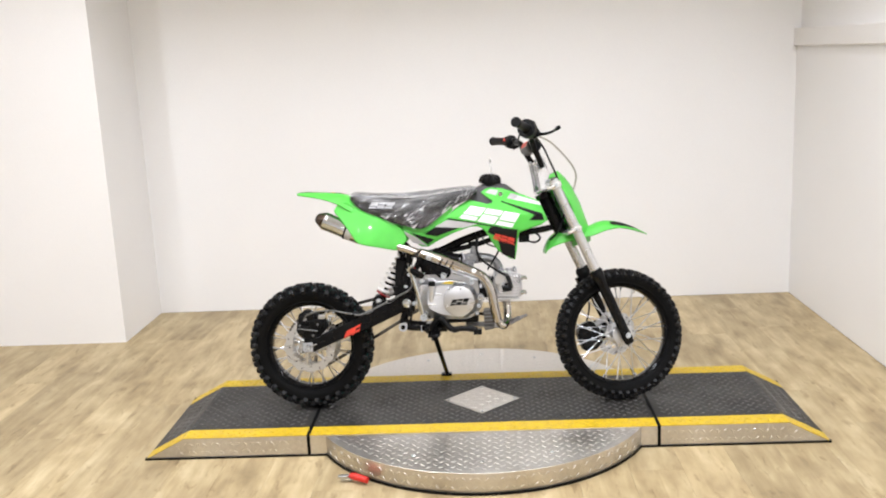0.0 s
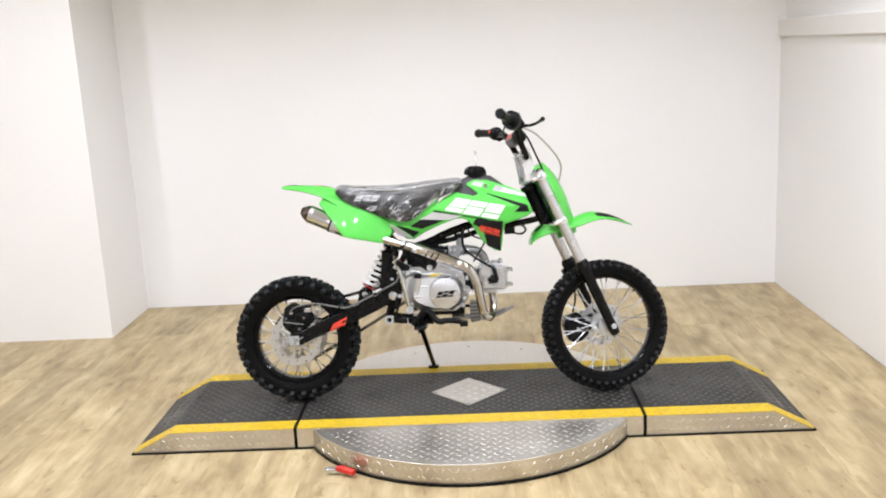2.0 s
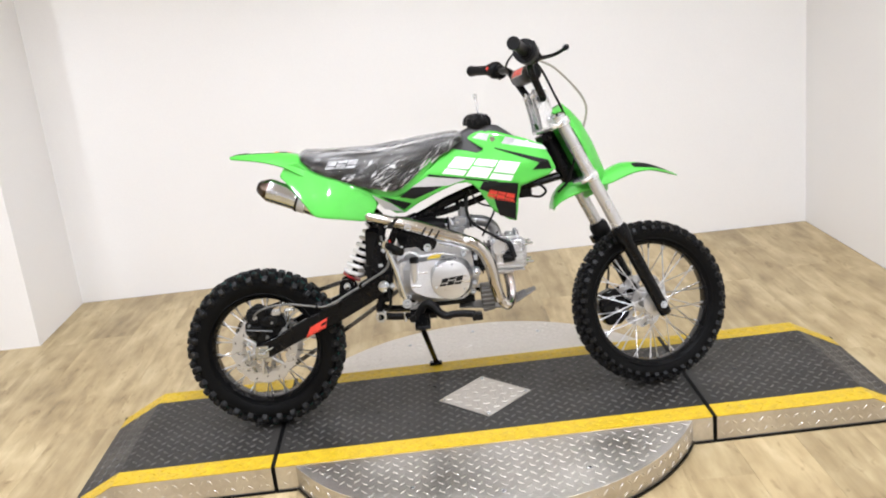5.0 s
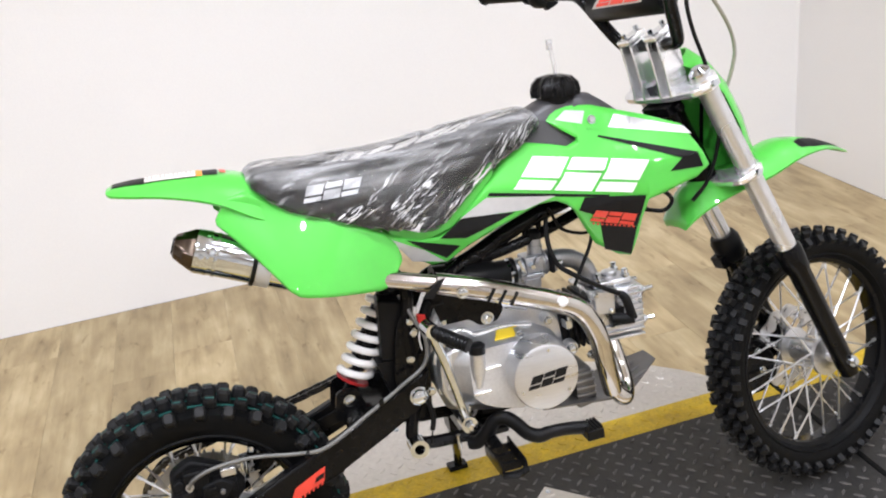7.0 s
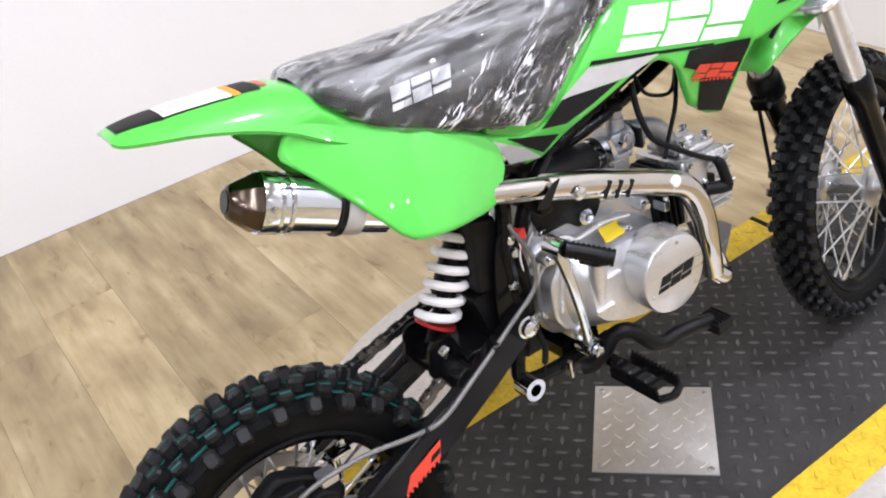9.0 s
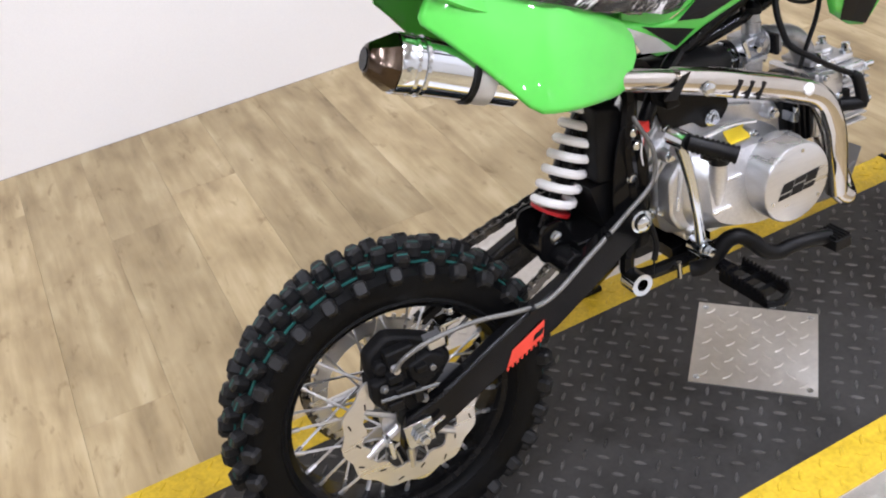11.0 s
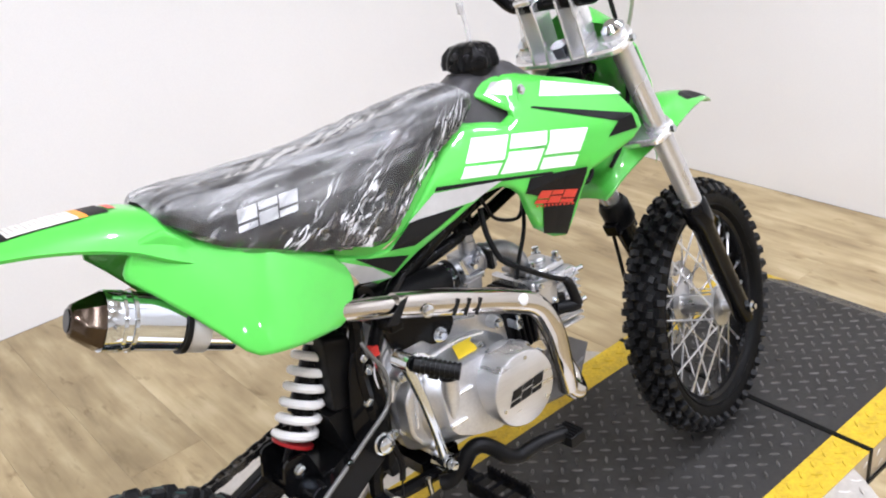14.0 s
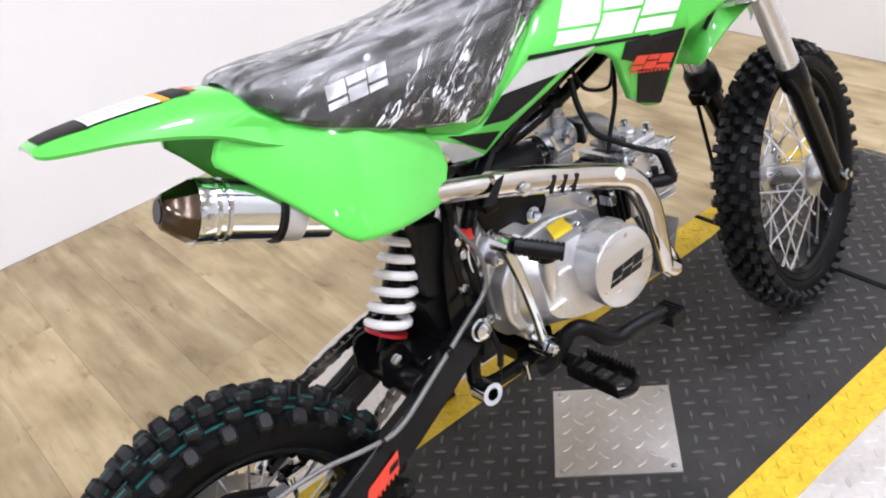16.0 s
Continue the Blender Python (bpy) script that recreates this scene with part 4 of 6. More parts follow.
put("stop_spring", *join(tube([(-0.257, -0.073, 0.392), (-0.252, -0.076, 0.36), (-0.257, -0.076, 0.335)], 0.0045, 8), tube([(-0.257, -0.076, 0.335), (-0.262, -0.076, 0.312)], 0.0016, 6, 1)), SATIN, bike, "black brake light switch with its wire")
put("switch_nut", *tube([(-0.215, -0.075, 0.312), (-0.215, -0.075, 0.286)], 0.004, 8, 1), CHROME, bike)

# -- pegs, pedal, stand --
put("peg_bar", *join(tube([(-0.164, -0.125, 0.300), (-0.164, 0.125, 0.300)], 0.0105, 12, 1), box(-0.20, -0.13, -0.04, 0.04, 0.292, 0.312)), BLACK, bike, "black foot peg bar under the engine")
for e in (-1, 1):
    y0, y1 = e * 0.122, e * 0.212
    teeth = []
    for xx in (-0.182, -0.142):
        for k in range(12):
            yy = y0 + (y1 - y0) * (k + 0.5) / 12
            teeth.append(loft([[(xx - 0.002, yy - 0.0034, 0.301), (xx + 0.002, yy - 0.0034, 0.301), (xx + 0.002, yy + 0.0034, 0.301), (xx - 0.002, yy + 0.0034, 0.301)], [(xx - 0.0015, yy - 0.001, 0.312), (xx + 0.0015, yy - 0.001, 0.312), (xx + 0.0015, yy + 0.001, 0.312), (xx - 0.0015, yy + 0.001, 0.312)]]))
    ya, yb = sorted((y0, y1))
    frame_bits = [box(-0.184, -0.180, ya, yb, 0.289, 0.302), box(-0.144, -0.140, ya, yb, 0.289, 0.302), tube([(-0.182, y1, 0.293), (-0.162, y1 + e * 0.008, 0.293), (-0.142, y1, 0.294)], 0.006, 8)]
    frame_bits += [box(-0.18, -0.144, min(y, y + e * 0.008), max(y, y + e * 0.008), 0.286, 0.299) for y in (y0, y0 + e * 0.03, y0 + e * 0.06)]
    put("foot_peg", *join(*frame_bits, *teeth), BLACK, bike, "black folding foot peg with serrated teeth", m=Matrix.Translation((0.0, 0.0, 0.0)), smooth=25)
pedal = put("brake_pedal", *join(tube([(-0.196, -0.076, 0.292), (-0.183, -0.088, 0.297), (-0.168, -0.100, 0.318), (-0.155, -0.106, 0.336), (-0.140, -0.115, 0.341), (-0.124, -0.122, 0.329), (-0.109, -0.130, 0.311), (-0.090, -0.135, 0.302), (-0.071, -0.140, 0.306), (-0.042, -0.145, 0.306), (-0.008, -0.150, 0.301)], [0.0120] * 8 + [0.0110] * 3, 12), box(-0.018, 0.012, -0.172, -0.132, 0.286, 0.304)), SATIN, bike, "black rear brake pedal with a square tip", bevel=0.002)
for k in range(5):
    put("pedal_tooth", *box(-0.016 + k * 0.0060, -0.0136 + k * 0.0060, -0.170, -0.134, 0.303, 0.3085), SATIN, pedal, smooth=0)
put("gear_lever", *join(tube([(-0.10, 0.095, 0.335), (-0.03, 0.115, 0.325), (0.03, 0.128, 0.318)], 0.006, 8), tube([(0.025, 0.122, 0.318), (0.025, 0.172, 0.318)], 0.0085, 10, 1)), BLACK, bike, "black gear lever on the far side")
put("side_stand", *join(tube([(-0.182, 0.085, 0.262), (-0.167, 0.18, 0.17), (-0.144, 0.306, 0.044)], [0.0105, 0.010, 0.009], 10, 1), box(-0.168, -0.126, 0.292, 0.322, 0.0375, 0.048), box(-0.20, -0.15, 0.055, 0.10, 0.25, 0.285)), BLACK, bike, "black side stand folded out", bevel=0.002)
put("stand_spring", *tube([(-0.195, 0.07, 0.27), (-0.188, 0.12, 0.222)], 0.006, 8, 1), CHROME, bike)

# -- engine --
CASE = ngon_round([(-0.238, 0.405), (-0.236, 0.46), (-0.222, 0.512), (-0.200, 0.540), (-0.120, 0.520), (-0.045, 0.497), (0.004, 0.475), (0.020, 0.44), (0.018, 0.37), (-0.03, 0.322), (-0.15, 0.325), (-0.212, 0.345)], 0.018)
engine = put("engine", *prism(CASE, -0.036, 0.085, 0.04), ALU, bike, "silver cast single-cylinder engine", bevel=0.003)
FLANGE = [(-0.234, 0.398), (-0.233, 0.450), (-0.208, 0.480), (-0.180, 0.489), (-0.152, 0.473), (-0.100, 0.476), (-0.050, 0.467), (-0.012, 0.445), (0.002, 0.408), (-0.006, 0.357), (-0.050, 0.330), (-0.120, 0.332), (-0.185, 0.338), (-0.222, 0.354)]
RISE = [(-0.189, 0.392), (-0.187, 0.446), (-0.178, 0.462), (-0.168, 0.467), (-0.150, 0.467), (-0.100, 0.467), (-0.062, 0.460), (-0.034, 0.440), (-0.022, 0.405), (-0.030, 0.366), (-0.058, 0.346), (-0.110, 0.350), (-0.150, 0.362), (-0.176, 0.376)]
flange, rise = ngon_round(FLANGE, 0.012), ngon_round(RISE, 0.006)


def cover_front(x, z):
    """The cover's face leans out a little towards its foot."""
    return -0.104 - 0.014 * min(1.0, max(0.0, (0.467 - z) / 0.06))


cover_rings = [[(x, -0.034, z) for x, z in flange], [(x, -0.050, z) for x, z in flange], [(x * 0.985 - 0.0018, -0.0535, z * 0.985 + 0.0062) for x, z in flange], [(x, cover_front(x, z) + 0.004, z) for x, z in rise], [(x * 0.97 - 0.0032, cover_front(x, z), z * 0.97 + 0.0125) for x, z in rise]]
cover = put("clutch_cover", *loft(cover_rings), ALU, engine, "silver cast right-hand engine cover with a sloping shoulder", smooth=24)
put("rear_shoulder", *prism(ngon_round([(-0.230, 0.392), (-0.228, 0.448), (-0.206, 0.472), (-0.178, 0.468), (-0.176, 0.362), (-0.212, 0.362)], 0.010), -0.084, -0.036, 0.06), ALU, engine, bevel=0.004)
put("cover_ridge", *tube([(-0.230, -0.052, 0.440), (-0.222, -0.053, 0.466), (-0.205, -0.053, 0.482), (-0.182, -0.053, 0.4895), (-0.164, -0.053, 0.484), (-0.150, -0.053, 0.4745), (-0.100, -0.053, 0.4765), (-0.052, -0.053, 0.467)], 0.0032, 8), POLISH, engine, "bright raised rim of the cover")
put("shoulder_ridge", *tube([(-0.208, -0.085, 0.462), (-0.219, -0.086, 0.402)], 0.0026, 8, 1), POLISH, engine)
put("case_web", *tube([(-0.224, -0.038, 0.470), (-0.220, -0.038, 0.498), (-0.202, -0.038, 0.514)], 0.003, 8), POLISH, engine)
put("case_web", *tube([(-0.090, -0.038, 0.502), (-0.050, -0.038, 0.490)], 0.0026, 8, 1), POLISH, engine)
for bx, by, bz, br in ((-0.127, -0.036, 0.492, 0.0085), (-0.083, -0.078, 0.4665, 0.0070), (-0.223, -0.050, 0.391, 0.0080), (-0.206, -0.084, 0.486, 0.0080), (-0.216, -0.066, 0.478, 0.0070), (-0.202, -0.040, 0.508, 0.0065), (0.012, -0.062, 0.411, 0.0105), (0.004, -0.058, 0.378, 0.0070), (-0.004, -0.062, 0.352, 0.0065), (-0.020, -0.048, 0.468, 0.0080), (-0.196, -0.084, 0.360, 0.0070)):
    put("case_boss", *moved(lathe([(br * 1.25, 0.012), (br * 1.25, -0.004), (br * 1.1, -0.006), (0.0, -0.006)], 18), Matrix.Translation((bx, by, bz))), ALU, engine)
    put("case_bolt", *moved(bolt(br * 0.75, 0.006), Matrix.Translation((bx, by - 0.006, bz))), CHROME, engine)
put("sump_boss", *moved(lathe([(0.013, 0.02), (0.013, -0.010), (0.011, -0.012), (0.008, -0.012), (0.008, -0.004), (0.0, -0.004)], 20), Matrix.Translation((-0.185, -0.056, 0.345))), ALU, engine, "round hollow boss at the foot of the case")
# Black disc closes the shallow boss; its colour stands for the shade inside.
put("sump_hole_shade", *moved(lathe([(0.0075, -0.0042), (0.0075, -0.006)], 16), Matrix.Translation((-0.185, -0.056, 0.345))), BLACKV, engine)
RC = Matrix.Translation((-0.068, 0.003, 0.409))
put("round_cover", *moved(lathe([(0.0610, -0.104), (0.0610, -0.113), (0.0580, -0.118), (0.0580, -0.147), (0.0560, -0.1515), (0.053, -0.1530), (0.0, -0.1530)], 56), RC), BRUSH, engine, "round silver cover with a dark mark")
for k in range(3):
    a = radians(200 + 120 * k)
    put("cover_screw", *moved(lathe([(0.0030, 0), (0.0030, -0.0012), (0.0, -0.0012)], 10), RC @ Matrix.Translation((0.047 * math.cos(a), -0.153, 0.047 * math.sin(a)))), CHROME, engine)


def face_v(x, z):
    return 0.1502


marks = block_marks([(-0.103, 0.394), (-0.040, 0.396), (-0.030, 0.420), (-0.092, 0.416)], 0.12)
for q in marks:
    put("cover_mark", *patch(q, face_v, 1, 0.0007, 1, 1), BLACKV, engine, "dark slanted block mark", smooth=0)
for x0, x1, z in ((-0.186, -0.156, 0.397), (-0.170, -0.132, 0.434)):
    y = cover_front(x0, z)
    put("case_rib", *box(x0, x1, y - 0.0035, y + 0.002, z - 0.0022, z + 0.0022), POLISH, engine, bevel=0.0012)
put("yellow_tag", *loft([[(-0.130, -0.090, 0.4692), (-0.094, -0.090, 0.4692), (-0.080, -0.060, 0.4738), (-0.116, -0.060, 0.4742)], [(-0.130, -0.090, 0.4702), (-0.094, -0.090, 0.4702), (-0.080, -0.060, 0.4748), (-0.116, -0.060, 0.4752)]]), surface("yellow_vinyl", (0.85, 0.62, 0.03), 0.4), engine, "small yellow tag on the engine", smooth=0)
put("dipstick_boss", *tube([(-0.174, -0.112, 0.405), (-0.171, -0.113, 0.440), (-0.169, -0.114, 0.466)], [0.006, 0.0125, 0.0125], 16, 1), ALU, engine)
put("dipstick_cap", *tube([(-0.169, -0.114, 0.466), (-0.168, -0.114, 0.480), (-0.168, -0.114, 0.483)], [0.0138, 0.0138, 0.010], 18, 1), SATIN, engine, "black oil filler plug")
put("inner_sump", *box(-0.16, 0.0, -0.034, 0.07, 0.312, 0.335), SATIN, engine, bevel=0.004)
for k, (mat, dy) in enumerate(((REDP, 0.0), (SATIN, 0.005), (WHITE, -0.004))):
    put("wire", *tube([(-0.236, -0.046 + dy, 0.530), (-0.243 - 0.003 * k, -0.052 + dy, 0.495), (-0.246, -0.050 + dy, 0.465)], 0.0015, 6), mat, bike)
put("wire_plug", *box(-0.246, -0.232, -0.056, -0.042, 0.516, 0.532), REDP, bike, "small red wiring plug", bevel=0.002)

# Cylinder: lies forward, black sleeve first, then the bright finned head
CYL = Matrix.Translation((0.006, -0.004, 0.440)) @ pose(0, 0, 0, 0, -4)
cyl = put("cylinder", *moved(box(0.0, 0.060, -0.038, 0.040, -0.036, 0.036), CYL), SATIN, engine, "finned black cylinder lying forward", bevel=0.006)
for k in range(5):
    x = 0.012 + k * 0.0105
    put("fin", *moved(prism(ngon_round([(-0.046, -0.044), (-0.046, 0.044), (0.048, 0.044), (0.048, -0.044)], 0.010), 0.0, 0.0035), CYL @ Matrix.Translation((x, 0, 0)) @ pose(0, 0, 0, 0, 0, -90)), SATIN, cyl, smooth=0)
HEAD = Matrix.Translation((0.060, -0.004, 0.449)) @ pose(0, 0, 0, 0, 2)
head_body = [box(0.0, 0.014, -0.049, 0.049, -0.050, 0.050), box(0.014, 0.098, -0.044, 0.044, -0.044, 0.044), box(0.098, 0.106, -0.040, 0.040, -0.040, 0.042), box(0.018, 0.092, -0.030, 0.032, 0.044, 0.056), box(0.022, 0.068, -0.026, 0.026, -0.060, -0.044)]
head = put("cylinder_head", *moved(join(*head_body), HEAD), ALU, engine, "silver cylinder head with side cover", bevel=0.005)
for k in range(8):
    z = -0.046 + k * 0.0112
    put("head_fin", *moved(box(0.052, 0.100, -0.053, 0.053, z - 0.0016, z + 0.0016), HEAD), ALU, head, bevel=0.0008)
for k in range(3):
    z = -0.046 + k * 0.0112
    put("head_fin", *moved(box(0.014, 0.052, -0.052, 0.050, z - 0.0016, z + 0.0016), HEAD), ALU, head, bevel=0.0008)
put("rocker_cover", *moved(prism(ngon_round([(0.006, 0.006), (0.004, 0.050), (0.040, 0.048), (0.046, 0.040), (0.044, 0.004)], 0.006), -0.056, -0.044, 0.05), HEAD), BRUSH, head, "smooth silver rocker side cover", bevel=0.002)
for dx, dz in ((0.010, 0.044), (0.037, 0.010)):
    put("rocker_bolt", *moved(bolt(0.004, 0.004), HEAD @ Matrix.Translation((dx, -0.056, dz))), CHROME, head)
# Shade of the plug's opening is put in as a raised black block.
put("plug_shade_block", *moved(box(0.038, 0.062, -0.0535, -0.044, -0.020, 0.012), HEAD), BLACKV, head, "dark recess round the spark plug", smooth=0)
for dx, dy in ((0.028, -0.022), (0.028, 0.024), (0.082, -0.022), (0.082, 0.024)):
    put("head_nut", *moved(join(lathe([(0.0085, 0.0), (0.0085, -0.004), (0.0, -0.004)], 14), moved(bolt(0.006, 0.010), Matrix.Translation((0, -0.004, 0)))), HEAD @ Matrix.Translation((dx, dy, 0.056)) @ pose(0, 0, 0, -90)), CHROME, head, smooth=25)
put("tappet_cap", *moved(lathe([(0.0145, 0.0), (0.0145, -0.006), (0.012, -0.009), (0.0, -0.009)], 18), HEAD @ Matrix.Translation((0.062, 0.002, 0.056)) @ pose(0, 0, 0, -90)), BRUSH, head, "round tappet cap")
for dy, dz in ((-0.031, 0.029), (-0.031, -0.027), (0.031, 0.029), (0.031, -0.027)):
    put("head_stud", *moved(join(bolt(0.0068, 0.006), moved(bolt(0.0042, 0.018, False), Matrix.Translation((0, -0.004, 0)))), HEAD @ Matrix.Translation((0.106, dy, dz)) @ pose(0, 0, 0, 0, 0, 90)), CHROME, head, smooth=25)
put("end_plate", *moved(prism(ngon_round([(-0.022, -0.020), (-0.022, 0.020), (0.022, 0.020), (0.022, -0.020)], 0.009), 0.0, 0.005, 0.06), HEAD @ Matrix.Translation((0.111, 0.0, 0.001)) @ pose(0, 0, 0, 0, 0, 90)), BRUSH, head, bevel=0.001)
put("spark_plug_boot", *join(tube([(0.112, -0.070, 0.489), (0.119, -0.073, 0.481), (0.124, -0.076, 0.460), (0.127, -0.077, 0.442)], [0.0060, 0.0085, 0.0085, 0.0095], 12), tube([(0.130, -0.077, 0.442), (0.116, -0.072, 0.442), (0.100, -0.060, 0.443)], [0.0098, 0.0105, 0.0100], 12, 2)), SATIN, bike, "black elbowed spark plug boot")
put("ignition_lead", *tube([(0.010, -0.025, 0.640), (0.004, -0.036, 0.608), (0.005, -0.045, 0.582), (0.015, -0.050, 0.557), (0.039, -0.060, 0.537), (0.080, -0.065, 0.508), (0.114, -0.070, 0.488)], 0.0046, 8), SATIN, bike, "black ignition lead")
put("loop_cable", *tube([(0.018, -0.020, 0.655), (0.025, -0.020, 0.638), (0.040, -0.020, 0.612), (0.075, -0.020, 0.597), (0.093, -0.020, 0.603), (0.104, -0.020, 0.640)], 0.0030, 8), SATIN, bike, "thin black cable loop")
put("vent_hose", *tube([(0.106, -0.022, 0.665), (0.094, -0.026, 0.610), (0.083, -0.030, 0.576), (0.060, -0.035, 0.540), (0.042, -0.040, 0.512)], 0.0034, 8), SATIN, bike, "thin black vent hose")
GREYC = surface("grey_casting", (0.33, 0.335, 0.345), 0.42, 0.9, vary=0.15, scale=200, wear=14)
intake = put("intake_pipe", *tube([(0.016, 0.0, 0.556), (0.034, 0.0, 0.556), (0.060, 0.0, 0.548), (0.079, -0.002, 0.530), (0.086, -0.003, 0.505)], [0.0165, 0.0165, 0.0165, 0.0165, 0.0175], 18), GREYC, engine, "curved grey intake pipe")
put("pipe_flange", *join(moved(box(-0.005, 0.0, -0.030, 0.030, -0.013, 0.013), Matrix.Translation((0.019, 0, 0.556))), tube([(0.014, 0, 0.556), (0.021, 0, 0.556)], 0.021, 16, 1)), GREYC, intake, bevel=0.001)
put("pipe_foot", *moved(box(-0.017, 0.017, -0.029, 0.029, -0.004, 0.004), Matrix.Translation((0.087, -0.003, 0.5055))), GREYC, intake, bevel=0.002)
put("insulator", *moved(box(-0.006, 0.0, -0.031, 0.031, -0.015, 0.015), Matrix.Translation((0.014, 0, 0.556))), BLACKV, intake, "black heat insulator block", bevel=0.001)
for e in (-1, 1):
    put("flange_nut", *moved(bolt(0.0048, 0.010), Matrix.Translation((0.019, e * 0.024, 0.556)) @ pose(0, 0, 0, 0, 0, 90)), CHROME, intake)

# Carburettor: barrel, slide tower, float bowl, screws and levers
ZINC = surface("zinc_casting", (0.40, 0.41, 0.43), 0.40, 0.9, vary=0.18, scale=220, wear=16)
carb = put("carburettor", *join(tube([(-0.056, 0, 0.552), (0.006, 0, 0.556)], [0.0195, 0.0205], 20, 1), tube([(0.002, 0, 0.556), (0.008, 0, 0.556)], 0.023, 16, 1), box(-0.036, -0.002, -0.021, 0.021, 0.545, 0.575)), ZINC, bike, "grey cast carburettor with float bowl", bevel=0.0025)
put("slide_tower", *tube([(-0.010, 0, 0.568), (-0.008, 0, 0.590), (-0.008, 0, 0.591), (-0.008, 0, 0.604)], [0.0135, 0.0135, 0.0118, 0.0118], 18, 1), ZINC, carb)
put("tower_cap", *tube([(-0.008, 0, 0.602), (-0.007, 0, 0.612), (-0.006, 0, 0.620)], [0.0140, 0.0140, 0.006], 18, 1), SATIN, carb, "black slide cap")
put("float_bowl", *prism(ngon_round([(-0.044, 0.541), (-0.010, 0.541), (-0.012, 0.520), (-0.020, 0.512), (-0.034, 0.512), (-0.042, 0.520)], 0.005), -0.027, 0.022, 0.12), GREYC, carb, bevel=0.003)
put("bowl_rim", *prism(ngon_round([(-0.048, 0.546), (-0.006, 0.546), (-0.006, 0.540), (-0.048, 0.540)], 0.002), -0.029, 0.025), ZINC, carb, bevel=0.001)
put("bowl_drain", *tube([(-0.027, -0.010, 0.514), (-0.027, -0.010, 0.504)], 0.0052, 6, 1), CHROME, carb)
for dx in (-0.045, -0.009):
    put("bowl_screw", *tube([(dx, -0.024, 0.548), (dx, -0.024, 0.536)], 0.0036, 10, 1), CHROME, carb)
put("idle_screw", *tube([(-0.026, -0.018, 0.562), (-0.027, -0.036, 0.561)], [0.0055, 0.0042], 12, 1), CHROME, carb)
put("side_plug", *join(tube([(-0.012, -0.018, 0.566), (-0.012, -0.029, 0.566)], 0.0085, 14, 1), tube([(-0.012, -0.028, 0.566), (-0.012, -0.033, 0.566)], 0.0058, 6, 1)), ZINC, carb, smooth=30)
put("choke_lever", *join(box(-0.049, -0.045, -0.034, -0.016, 0.556, 0.561), moved(box(-0.003, 0.003, -0.0015, 0.0015, -0.014, 0.014), Matrix.Translation((-0.047, -0.033, 0.566)) @ pose(0, 0, 0, 0, -20))), CHROME, carb, "bent steel choke lever", bevel=0.0005)
put("fuel_union", *tube([(-0.036, -0.014, 0.548), (-0.040, -0.030, 0.550), (-0.052, -0.036, 0.551)], 0.0035, 8, 2), ZINC, carb)
put("clamp_band", *tube([(-0.066, 0, 0.5515), (-0.058, 0, 0.552)], 0.0235, 20, 1), CHROME, carb, "steel hose clamp")
put("clamp_screw", *tube([(-0.062, -0.030, 0.558), (-0.062, -0.018, 0.566)], 0.0042, 8, 1), CHROME, carb)
put("rubber_spigot", *tube([(-0.060, 0, 0.552), (-0.052, 0, 0.552)], 0.0245, 18, 1), SATIN, carb)
put("air_filter", *tube([(-0.064, 0, 0.551), (-0.085, 0, 0.550), (-0.105, 0, 0.551), (-0.20, 0, 0.56)], [0.024, 0.027, 0.035, 0.034], 18, 1), SATIN, bike, "black air filter behind the carburettor")
put("engine_hanger", *prism(ngon_round([(-0.222, 0.562), (-0.100, 0.522), (-0.094, 0.508), (-0.108, 0.488), (-0.140, 0.486), (-0.158, 0.502), (-0.205, 0.502)], 0.007), -0.050, -0.044), BLACK, bike, "black steel engine hanger plate", bevel=0.001)
put("hanger_bolt", *moved(join(bolt(0.0085, 0.004, False), moved(bolt(0.0065, 0.007), Matrix.Translation((0, -0.003, 0)))), Matrix.Translation((-0.126, -0.050, 0.497))), CHROME, bike, "zinc engine hanger bolt", smooth=25)
PLATE_GREY = surface("dull_grey_plate", (0.16, 0.155, 0.15), 0.45, 0.6)
lower_rib = put("sump_casting", *prism(ngon_round([(0.020, 0.356), (0.054, 0.356), (0.060, 0.284), (0.022, 0.278)], 0.006), -0.040, 0.040, 0.04), PLATE_GREY, engine, "dull grey ribbed casting below the cylinder", bevel=0.002)
for k in range(5):
    z = 0.292 + k * 0.0135
    put("casting_rib", *box(0.021, 0.058, -0.044, -0.038, z - 0.002, z + 0.002), GREYC, lower_rib, bevel=0.0006)
put("barrel_nut", *moved(bolt(0.0062, 0.008), Matrix.Translation((0.055, -0.046, 0.381))), CHROME, bike)
put("case_lug", *join(box(0.008, 0.020, -0.064, -0.040, 0.446, 0.462), tube([(0.016, -0.060, 0.445), (0.016, -0.060, 0.468)], 0.0042, 6, 1)), CHROME, engine, bevel=0.001)
put("ignition_coil", *join(box(0.165, 0.205, -0.02, 0.02, 0.61, 0.64), tube([(0.19, -0.03, 0.618), (0.225, -0.04, 0.61), (0.245, -0.035, 0.625), (0.225, -0.03, 0.645), (0.185, -0.025, 0.64)], 0.0042, 8)), SATIN, bike, "black coil with a looped lead", bevel=0.003)


